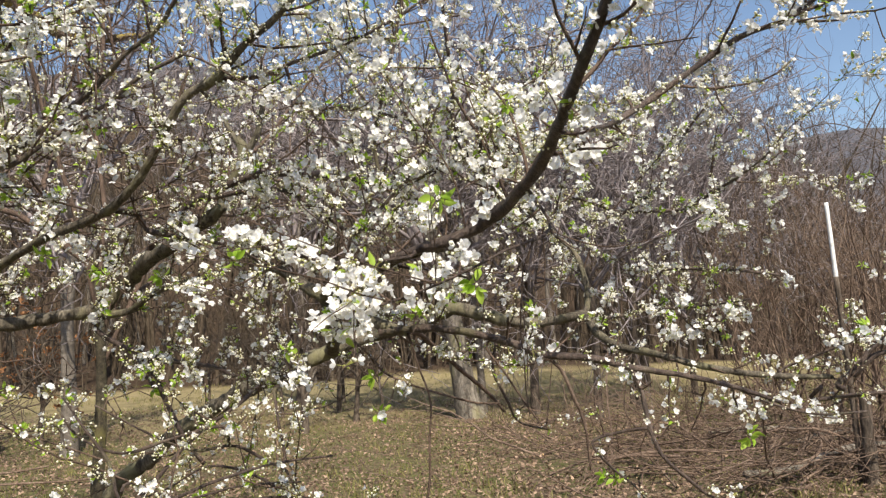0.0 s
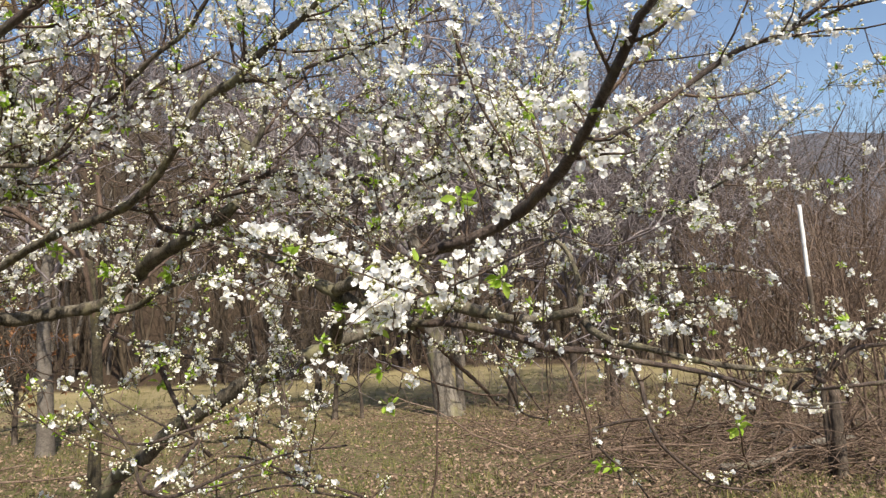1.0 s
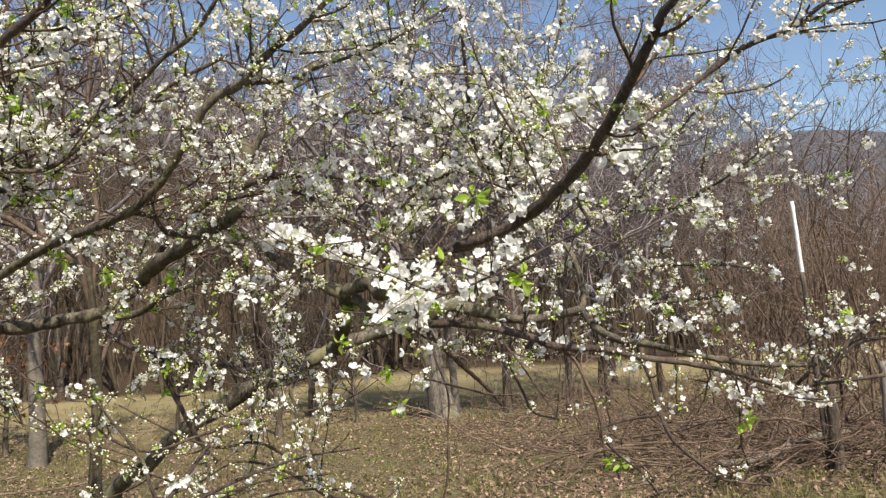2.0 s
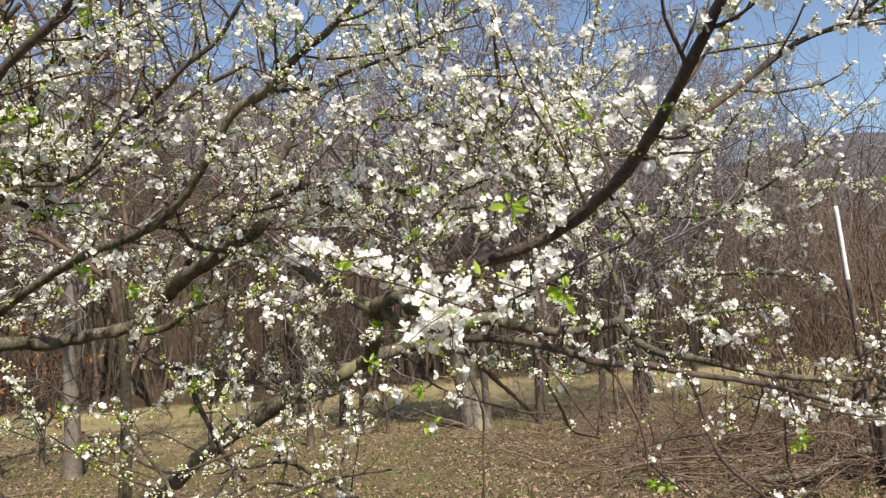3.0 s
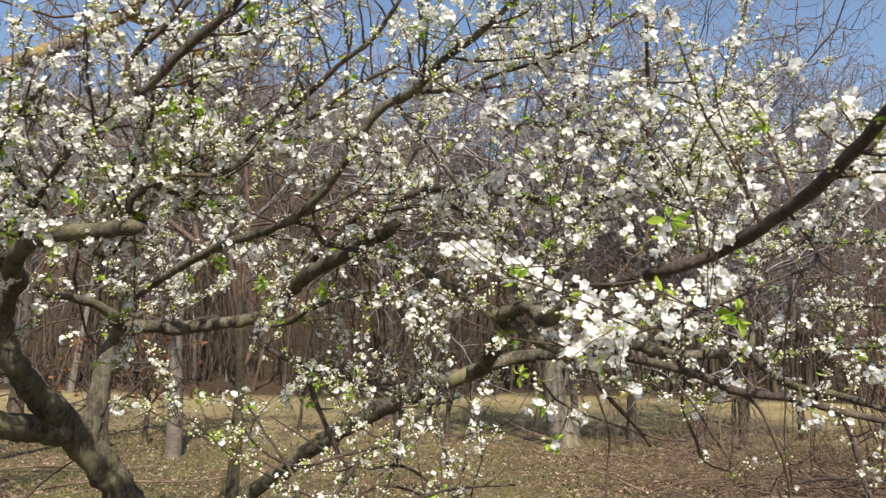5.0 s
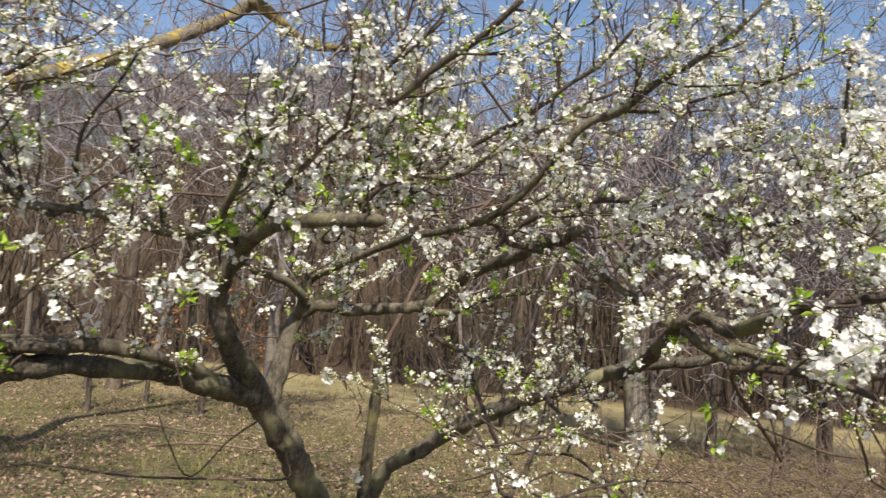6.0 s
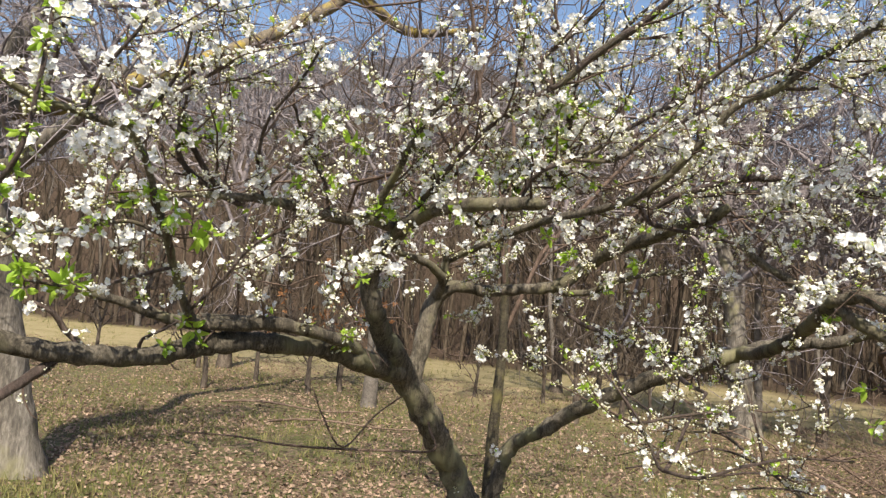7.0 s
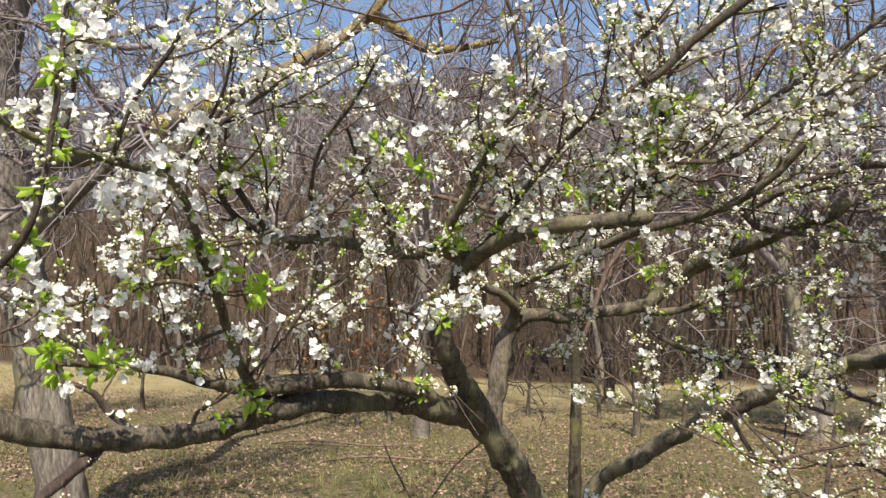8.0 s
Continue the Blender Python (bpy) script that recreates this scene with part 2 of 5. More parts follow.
def turned(place, z_to, spin, size):
    """A matrix that stands a small shape at place with its z along z_to."""
    q = Vector(z_to).to_track_quat("Z", "Y").to_matrix().to_4x4()
    return Matrix.Translation(place) @ q @ Matrix.Rotation(spin, 4, "Z") @ Matrix.Scale(size, 4)


def height(x, y):
    """The lie of the land: a gentle fall away from the eye, a wooded rise, then hills."""
    x, y = np.asarray(x, dtype=float), np.asarray(y, dtype=float)
    z = -0.02 * np.clip(y, -30, 24)
    rise = np.clip(0.27 - 0.0075 * x, 0.05, 0.52)
    z = z + rise * np.clip(y - 27, 0, 75) ** 1.0 * np.clip((y - 27) / 14, 0, 1)
    d = np.hypot(x, y)
    z = z + 0.1 * np.sin(x * 0.35 + 1.0) * np.sin(y * 0.3) * np.clip((d - 6) / 20, 0, 1)
    ridge = 54 * np.exp(-((y - 330) / 120) ** 2) * (0.86 + 0.1 * np.sin(x * 0.011 + 0.4) + 0.07 * np.sin(x * 0.027 + 2.0))
    knoll = 17 * np.exp(-(((x - 168) / 60) ** 2 + ((y - 315) / 80) ** 2))
    side = 60 * np.exp(-((np.abs(x) - 420) / 130) ** 2) + 55 * np.exp(-((y + 360) / 120) ** 2)
    return z + ridge + knoll + side


# ---------------------------------------------------------------- ground and hills
def spaced(a, b, n, power):
    s = np.linspace(-1, 1, n)
    return np.sign(s) * np.abs(s) ** power * (b - a) / 2 + (a + b) / 2


gx = spaced(-900, 900, 181, 2.6)
gy = spaced(-900, 900, 181, 2.6) + 6
X, Y = np.meshgrid(gx, gy)
Z = height(X, Y)
bump = np.array([noise.noise(Vector((a * 1.3, b * 1.3, 0.0))) for a, b in zip(X.reshape(-1), Y.reshape(-1))]).reshape(X.shape)
Z = Z + 0.03 * bump * (np.hypot(X, Y) < 40)
h = Heap()
n = len(gx)
idx = np.arange(n * len(gy)).reshape(len(gy), n)
q = np.stack([idx[:-1, :-1], idx[:-1, 1:], idx[1:, 1:], idx[1:, :-1]], -1).reshape(-1, 4)
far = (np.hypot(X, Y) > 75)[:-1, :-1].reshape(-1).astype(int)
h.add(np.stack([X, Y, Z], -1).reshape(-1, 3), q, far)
ground = new("ground", h.mesh("ground", SOIL, HAZY_HILL))
tagged(ground, "leaf-strewn meadow of sparse spring grass rising to wooded hills", "ground", kind="structure")


# ---------------------------------------------------------------- bare trees
def sprout(rng, heap, start, way, length, radius, level, sides, up=0.25, bend=0.22, fork=(5, 6, 4), spread=0.75, tips=None, first=0.25, mat=0, droop=0.0, coarse=False, tip=0.0015):
    """Grows a bare branch and its side branches into heap."""
    steps = 6 if level == 0 else 3 if coarse or level > 2 else 5
    p, d = np.array(start, dtype=float), np.array(way, dtype=float)
    d /= np.linalg.norm(d)
    line = [(*p, radius)]
    for i in range(steps):
        d = d + rng.normal(0, bend * (1 + 0.15 * level), 3) + np.array([0, 0, up * 0.35 - droop])
        d /= np.linalg.norm(d)
        p = p + d * length / steps
        line.append((*p, radius * (1 - 0.8 * (i + 1) / steps) + tip))
    v, q = tube(line, sides[min(level, len(sides) - 1)], cap=False)
    heap.add(v, q, mat)
    if tips is not None and level >= len(fork) - 1:
        tips.append((p, d))
    if level >= len(fork):
        return
    line = np.array(line)
    for i in range(fork[level]):
        s = first + (1 - first) * (i + rng.random()) / fork[level]
        k = min(int(s * steps), steps - 1)
        f = s * steps - k
        at = line[k] * (1 - f) + line[k + 1] * f
        axis = line[k + 1][:3] - line[k][:3]
        axis = axis / (np.linalg.norm(axis) + 1e-9)
        side = np.cross(axis, rng.normal(0, 1, 3))
        side /= np.linalg.norm(side) + 1e-9
        w = axis * (1 - spread * 0.55) + side * spread
        sprout(rng, heap, at[:3], w, length * (0.62 - 0.25 * s) * rng.uniform(0.75, 1.2), at[3] * 0.62, level + 1, sides, up, bend, fork, spread, tips, 0.15, mat, droop, coarse, tip)


def pole_tree(seed, tall, girth, fork=(8, 3, 2), first=0.35):
    h = Heap()
    sprout(np.random.default_rng(seed), h, (0, 0, -0.1), (0, 0, 1), tall, girth, 0, (5, 3, 3, 3), 0.3, 0.07, fork, 0.6, first=first, coarse=True)
    return h.arrays()


def matrix_rows(places, rng, lean=0.09):
    rows = []
    for x, y, z, s in places:
        rows.append(np.array(Matrix.Translation((x, y, z)) @ Euler((rng.normal(0, lean), rng.normal(0, lean), rng.uniform(0, 6.28))).to_matrix().to_4x4() @ Matrix.Scale(s, 4)))
    return rows


rng = np.random.default_rng(11)
woods = Heap()
kinds = [pole_tree(20 + i, 7.0 + 0.4 * i, 0.05 + 0.008 * i) for i in range(6)]
coarse = [pole_tree(30 + i, 7.0 + 0.4 * i, 0.07, (9, 4), 0.25) for i in range(4)]
thin = [pole_tree(40 + i, 3.8, 0.024, (5, 2), 0.15) for i in range(5)]
spots = []
for i in range(660):
    d = 24 + 66 * rng.random() ** 1.25
    x = d * math.tan(rng.uniform(-1.0, 0.72)) * 0.9
    spots.append((x, d, float(height(x, d)), rng.uniform(0.75, 1.15)))
for i, kind in enumerate(kinds):
    scatter(woods, kind, matrix_rows([p for p in spots[i::len(kinds)] if p[1] < 48], rng))
for i, kind in enumerate(coarse):
    scatter(woods, kind, matrix_rows([p for p in spots[i::len(coarse)] if p[1] >= 48], rng))
spots = []
for i in range(560):
    d = 23.8 + 11 * rng.random() ** 1.5
    x = d * math.tan(rng.uniform(-1.0, 0.72)) * 0.9
    spots.append((x, d, float(height(x, d)), rng.uniform(0.5, 1.2)))
for i, kind in enumerate(thin):
    scatter(woods, kind, matrix_rows(spots[i::len(thin)], rng, 0.15))
stout = [pole_tree(50 + i, 9.0, 0.11 + 0.015 * i, (7, 3), 0.45) for i in range(4)]
for i in range(96):
    d = 23.2 + 9 * rng.random()
    x = d * math.tan(rng.uniform(-1.0, 0.6)) * 0.9
    v, q, mt = stout[i % 4]
    scatter(woods, (v, q, mt + (1 if i % 3 == 0 else 0)), matrix_rows([(x, d, float(height(x, d)), rng.uniform(0.55, 1.1))], rng, 0.09))
woodland = new("woodland", woods.mesh("woodland", WOODS, BARK_BIRCH))
tagged(woodland, "dense grey-brown leafless woodland of thin stems behind the meadow", "woodland", kind="stuff")


def bare_tree(name, label, group, place, seed, tall, girth, trunk_mat, crown_mat, fork=(6, 6, 5, 4), share=0.35, lean=(0, 0), flare=1.5, up=0.25, spread=0.75, bend=0.33, leaves=None):
    """A leafless tree: a trunk with a flared foot up to share of its height, then limbs and a crown of fine twigs."""
    x, y = place
    z = float(height(x, y))
    rng = np.random.default_rng(seed)
    root = thing(name, (x, y, z), label, "tree", group)
    line = []
    top = tall * share
    for s in np.linspace(0, 1, 12):
        r = girth * (1 - (0.25 + 0.5 * share) * s) * (1 + (flare - 1) * math.exp(-s * top / (girth * 2.2)))
        line.append((lean[0] * s * top + 0.04 * math.sin(5 * s + seed) * s * top * 0.5, lean[1] * s * top + 0.04 * math.cos(4 * s + seed) * s * top * 0.5, -0.15 + s * top, r))
    line = smooth_line(line, 0.1)
    h = Heap()
    h.add(*tube(line, 14, rough=0.04, seed=seed))
    part("trunk", h.mesh("trunk", trunk_mat), root)
    h, tips = Heap(), []
    count = fork[0]
    for i in range(count):
        s = 1.0 - 0.28 * rng.random() * (i > 1)
        at = line[min(int(s * (len(line) - 1)), len(line) - 1)]
        a = i * 2.4 + rng.normal(0, 0.4)
        k = 0.35 if i < 2 else spread
        w = np.array([math.cos(a) * k + lean[0], math.sin(a) * k + lean[1], 0.9])
        sprout(rng, h, at[:3] - w * at[3] * 0.5, w, (tall - at[2]) * rng.uniform(0.8, 1.1), at[3] * (0.72 if i < 2 else 0.5), 0, (7, 4, 3, 3), up, bend, fork[1:], 0.85, tips, first=0.12, tip=0.0032 if tall > 4 else 0.0015)
    part("crown", h.mesh("crown", crown_mat), root, "bare crown of fine twigs", "stuff")
    if leaves:
        h = Heap()
        lf = young_leaf(0.075, 0.5)
        lf = (lf[0], lf[1], np.zeros(8, dtype=int))
        ms = [np.array(turned(p, random_way(rng, (0, 0, -0.3)), rng.uniform(0, 6), rng.uniform(0.7, 1.2))) for p, d in tips for k in range(7)]
        scatter(h, lf, ms)
        part("dry_foliage", h.mesh("dry_foliage", leaves), root, "withered russet leaves still hanging", "stuff")
    return root


def young_leaf(size, fold):
    """A pointed leaf along z, folded along its midrib."""
    v, q = [], []
    for s, w in ((0, 0.04), (0.25, 0.2), (0.55, 0.24), (0.82, 0.13), (1.0, 0.01)):
        bend = 0.25 * s * s
        v += [(-w * size, fold * w * size - bend * size, s * size), (0, -bend * size, s * size), (w * size, fold * w * size - bend * size, s * size)]
    for i in range(4):
        for j in range(2):
            q.append((3 * i + j, 3 * i + j + 1, 3 * i + j + 4, 3 * i + j + 3))
    return np.array(v, dtype=np.float32), np.array(q), np.full(8, 4)


def random_way(rng, bias):
    d = rng.normal(0, 1, 3)
    d /= np.linalg.norm(d) + 1e-9
    d = d + np.array(bias)
    return d / (np.linalg.norm(d) + 1e-9)


# large trees whose bare crowns stand against the sky
BARE, BARE_SET = "leafless tree with a spreading grey crown of fine twigs", "bare trees behind the orchard"
bare_tree("old_tree", "old leafless tree with a stout pale grey flaring trunk", "", (0.2, 12.5), 5, 8.8, 0.205, BARK_OLD, BARK_CROWN, (8, 7, 6, 4), 0.4, (-0.16, 0.0), 1.5)
bare_tree("birch_tree", "thin leafless tree with a bright pale trunk by the old tree", "", (0.42, 13.3), 21, 8.0, 0.075, BARK_BIRCH, BARK_CROWN, (7, 6, 5, 4), 0.5, (-0.02, 0.0), 1.2)
bare_tree("birch_tree", "slender leafless tree with smooth whitish trunk on the meadow", "", (-5.6, 10.3), 8, 8.5, 0.12, BARK_BIRCH, BARK_CROWN, (7, 7, 6, 4), 0.4, (0.02, 0.0), 1.2)
bare_tree("bare_tree", BARE, BARE_SET, (-3.6, 16.5), 13, 9.5, 0.13, BARK_DARK, BARK_CROWN, (7, 6, 5, 4), 0.42)
bare_tree("bare_tree", BARE, BARE_SET, (-10.2, 13.0), 17, 9.5, 0.14, BARK_DARK, BARK_CROWN, (7, 6, 5, 4), 0.42)
bare_tree("bare_tree", BARE, BARE_SET, (4.2, 16.5), 19, 8.5, 0.11, BARK_DARK, BARK_CROWN, (8, 7, 6, 4), 0.42)
bare_tree("bare_tree", BARE, BARE_SET, (-12.5, 9.0), 29, 8.0, 0.12, BARK_DARK, BARK_CROWN, (8, 7, 6, 4), 0.42)
bare_tree("bare_tree", BARE, BARE_SET, (1.3, 12.6), 37, 6.8, 0.085, BARK_DARK, BARK_CROWN, (8, 7, 6, 4), 0.42)
bare_tree("bare_tree", BARE, BARE_SET, (2.2, 11.6), 43, 6.2, 0.07, BARK_DARK, BARK_CROWN, (8, 7, 6, 4), 0.42)
bare_tree("bare_tree", BARE, BARE_SET, (3.1, 12.6), 47, 8.0, 0.07, BARK_DARK, BARK_CROWN, (9, 7, 6, 4), 0.32, spread=0.9)
bare_tree("bare_tree", BARE, BARE_SET, (4.5, 14.0), 53, 7.0, 0.065, BARK_DARK, BARK_CROWN, (9, 7, 6, 4), 0.32, spread=0.9)
bare_tree("mossy_tree", "young tree with dark mossy stem behind the blossoming plum", "", (-2.04, 4.1), 23, 5.2, 0.044, BARK_MOSS, BARK_TWIG, (5, 5, 4, 3), 0.42, (-0.03, 0.03), 1.3, spread=0.5)

# thin orchard trees on the meadow
SMALL, SMALL_SET = "small leafless orchard tree with a thin dark trunk", "orchard trees on the meadow"
for i, (x, y, tall, girth) in enumerate([(-2.39, 14.3, 2.7, 0.055), (-1.85, 12.8, 2.5, 0.058), (-1.35, 12.7, 2.1, 0.04), (-8.5, 10.0, 2.4, 0.055), (-8.4, 11.4, 2.4, 0.05), (-6.95, 10.8, 2.2, 0.055),
                                         (-6.7, 11.5, 2.4, 0.05), (-4.7, 13.4, 2.4, 0.04), (-3.4, 13.8, 2.6, 0.045), (-2.5, 11.6, 2.2, 0.07), (-2.6, 16.0, 2.6, 0.05), (-12.2, 11.5, 2.4, 0.05),
                                         (3.2, 13.5, 2.6, 0.06), (-10.5, 12.5, 2.4, 0.05)]):
    bare_tree("orchard_tree", SMALL, SMALL_SET, (x, y), 60 + i, tall, girth, BARK_DARK, BARK_DARK, (5, 5, 3), 0.4, (0.05 * math.sin(i * 2.1), 0.0), 1.4)
bare_tree("beech_sapling", "slim sapling holding withered russet leaves on the meadow", "", (-7.1, 12.2), 91, 2.2, 0.025, BARK_DARK, BARK_DARK, (5, 5, 4), 0.4, leaves=RUSSET)


# ---------------------------------------------------------------- thicket, stakes and brushwood by the fence line
def thicket(x, y, seed, tall):
    z = float(height(x, y))
    rng = np.random.default_rng(seed)
    root = thing("shrub", (x, y, z), "leafless reddish-brown shrub of many upright thin stems", "shrub", "shrubs along the fence line")
    for k in range(7):
        h = Heap()
        a = rng.uniform(0, 6.28)
        w = (0.32 * math.cos(a), 0.32 * math.sin(a), 1)
        sprout(rng, h, (rng.normal(0, 0.2), rng.normal(0, 0.2), -0.08), w, tall * rng.uniform(0.6, 1.0), 0.013 + 0.006 * rng.random(), 0, (5, 3, 3), 0.2, 0.09, (8, 3), 0.6, first=0.2)
        part("stem", h.mesh("stem", BRUSHWOOD), root)


for i in range(26):
    r = np.random.default_rng(300 + i)
    x = 4.4 + 0.36 * i + r.uniform(-0.4, 0.4)
    y = 7.6 + 0.18 * i + r.uniform(-1.2, 5.5)
    thicket(x, y, 400 + i, 2.7 + 0.14 * (y - 6) + r.uniform(-0.3, 0.6))


def stake(x, y, tall, width, lean, label, bare_top=0.0, mat=POST):
    """A rough upright stake, split at its top, with or without a barkless end."""
    z = float(height(x, y))
    root = thing("fence_post", (x, y, z), label, "fence post", "stakes of the old fence")
    rows = [(lean[0] * s * tall, lean[1] * s * tall, -0.2 + s * (tall + 0.2), width * (0.55 - 0.17 * s)) for s in np.linspace(0, 1, 9)]
    cut = int(len(rows) * (1 - bare_top))
    h = Heap()
    h.add(*tube(smooth_line(rows[:cut + 1], 0.1), 9, rough=0.06, seed=int(x * 100)))
    part("shaft", h.mesh("shaft", mat), root)
    if bare_top:
        h = Heap()
        h.add(*tube(smooth_line([(a, b, c, r * 0.9) for a, b, c, r in rows[cut - 1:]], 0.06), 9, rough=0.05, seed=5))
        part("bare_end", h.mesh("bare_end", WHITE), root, "weathered white barkless upper end")


stake(3.52, 6.5, 2.5, 0.052, (-0.036, 0.0), "tall dark leaning stake with a white barkless upper end", 0.27, BARK_DARK)
stake(3.56, 6.44, 0.78, 0.12, (0.0, 0.0), "short stout dark wooden fence post among brushwood", 0.0, BARK_DARK)
stake(4.1, 6.5, 0.95, 0.09, (0.02, 0.0), "short weathered grey-brown fence post among brushwood")

rng = np.random.default_rng(77)
pile = Heap()
for i in range(430):
    if i < 290:
        y = rng.uniform(6.1, 8.7)
        x = rng.uniform(1.6 + 0.2 * (y - 6), 5.4)
        lift = abs(rng.normal(0, 0.17))
    else:
        x, y, lift = rng.uniform(0.3, 5.5), rng.uniform(6.0, 11.5), abs(rng.normal(0, 0.03))
    a = rng.normal(0.1, 0.8) + (math.pi if rng.random() < 0.5 else 0)
    length, r = rng.uniform(0.5, 2.0), 0.0035 + 0.012 * rng.random() ** 2.5
    w = np.array([math.cos(a), math.sin(a) * 0.8, rng.normal(0.05, 0.16)])
    sprout(rng, pile, (x, y, float(height(x, y)) + lift), w, length, r, 0, (5, 3), 0.0, 0.16, (5,), 0.7)
brush = new("brushwood_pile", pile.mesh("brushwood_pile", BRUSHWOOD))
tagged(brush, "tangled heap of cut reddish-brown branches lying on the grass", "brushwood", kind="stuff")


def log(x0, y0, x1, y1, r, lift, label):
    z0, z1 = float(height(x0, y0)) + lift, float(height(x1, y1)) + lift + 0.08
    root = thing("fallen_branch", (x0, y0, z0), label, "branch", "cut wood on the ground")
    n = 7
    rows = [((x1 - x0) * s, (y1 - y0) * s, (z1 - z0) * s + 0.04 * math.sin(6 * s), r * (1 - 0.4 * s)) for s in np.linspace(0, 1, n)]
    h = Heap()
    h.add(*tube(smooth_line(rows, 0.08), 9, rough=0.06, seed=int(abs(x0) * 10)))
    part("stem", h.mesh("stem", BARK_OLD if r > 0.03 else BRUSHWOOD), root)
    h = Heap()
    d = np.array([x1 - x0, y1 - y0, z1 - z0])
    d = d / np.linalg.norm(d)
    h.add(*tube([(*(-d * 0.012), r * 0.88), (*(-d * 0.001), r * 0.9)], 9))
    part("cut_face", h.mesh("cut_face", SAWN), root, "fresh orange sawn face")


log(4.3, 7.5, 2.4, 6.25, 0.05, 0.12, "thick pale cut branch lying across the brushwood")
log(3.0, 8.9, 4.7, 8.4, 0.045, 0.1, "cut branch with fresh orange sawn end in the brushwood")
log(3.6, 7.9, 5.2, 8.6, 0.04, 0.12, "cut branch with fresh orange sawn end in the brushwood")
log(1.3, 7.0, 3.3, 7.2, 0.016, 0.2, "long thin cut branch on the brushwood heap")
log(0.9, 8.1, 2.6, 9.2, 0.014, 0.1, "long thin cut branch on the leaf litter")
log(-5.9, 7.8, -3.9, 8.5, 0.016, 0.02, "thin fallen branch lying on the leaf litter")
log(-7.3, 8.8, -5.2, 9.1, 0.018, 0.02, "thin fallen branch lying on the leaf litter")


# the old grey tree with its lichened limb
grey_tree = thing("lichened_tree", (-5.85, 4.10, -0.08), "old grey-barked tree with long limb under yellow lichen", "tree")


def other_limb(tree, name, mat, *rows):
    """A limb of another tree through (x, y, z, radius) in world metres."""
    o = tree.location
    line = smooth_line([(x - o[0], y - o[1], z - o[2], r) for x, y, z, r in rows], 0.08)
    h = Heap()
    h.add(*tube(line, 12, rough=0.05, seed=len(bpy.data.meshes)))
    part(name, h.mesh(name, mat), tree)
    rng = np.random.default_rng(len(bpy.data.meshes))
    h = Heap()
    for k in range(2 if name == "trunk" else 5 if mat is BARK_LICHEN else 9):
        at = line[int(len(line) * rng.uniform(0.55 if name == "trunk" else 0.3, 1.0)) - 1]
        sprout(rng, h, at[:3], random_way(rng, (0, 0, 0.35)), rng.uniform(0.9, 2.2), min(0.03, at[3] * 0.5), 0, (5, 4, 3, 3), 0.15, 0.24, (6, 5, 4), 0.8)
    part("twig_spray", h.mesh("twig_spray", BARK_CROWN), tree, "fine bare twigs", "stuff")


other_limb(grey_tree, "trunk", BARK_OLD, (-5.79, 4.13, -0.21, 0.204), (-5.88, 4.05, 0.22, 0.181), (-5.97, 3.95, 0.81, 0.168), (-6.07, 3.84, 1.50, 0.163), (-6.16, 3.73, 2.18, 0.159), (-6.23, 3.64, 2.78, 0.155), (-6.24, 3.57, 3.42, 0.133), (-6.11, 3.54, 4.06, 0.116), (-5.97, 3.53, 4.70, 0.095))
other_limb(grey_tree, "limb", BARK_OLD, (-6.24, 3.65, 2.65, 0.112), (-6.02, 3.68, 3.14, 0.095), (-5.84, 3.71, 3.47, 0.086), (-5.58, 3.77, 3.80, 0.077), (-5.36, 3.82, 4.19, 0.069), (-5.12, 3.84, 4.75, 0.052))
other_limb(grey_tree, "limb", BARK_OLD, (-6.18, 3.71, 2.26, 0.086), (-5.86, 3.73, 2.38, 0.068), (-5.54, 3.73, 2.60, 0.058), (-5.30, 3.80, 2.82, 0.046), (-5.05, 3.86, 3.16, 0.029))
other_limb(grey_tree, "limb", BARK_LICHEN, (-6.21, 3.67, 2.76, 0.095), (-6.35, 4.90, 3.25, 0.098), (-6.85, 6.00, 3.80, 0.100), (-6.70, 6.84, 4.32, 0.095), (-6.52, 7.69, 4.90, 0.093), (-6.39, 8.33, 5.38, 0.093), (-6.12, 8.82, 5.82, 0.092), (-5.92, 9.08, 6.13, 0.094), (-5.65, 9.41, 6.01, 0.083), (-5.37, 9.75, 5.83, 0.080), (-4.91, 9.92, 5.80, 0.062), (-4.24, 10.16, 5.93, 0.040))
other_limb(grey_tree, "limb", BARK_LICHEN, (-5.92, 8.98, 6.07, 0.076), (-5.63, 9.05, 6.41, 0.076), (-5.17, 9.16, 7.00, 0.059), (-4.67, 9.27, 7.76, 0.038))


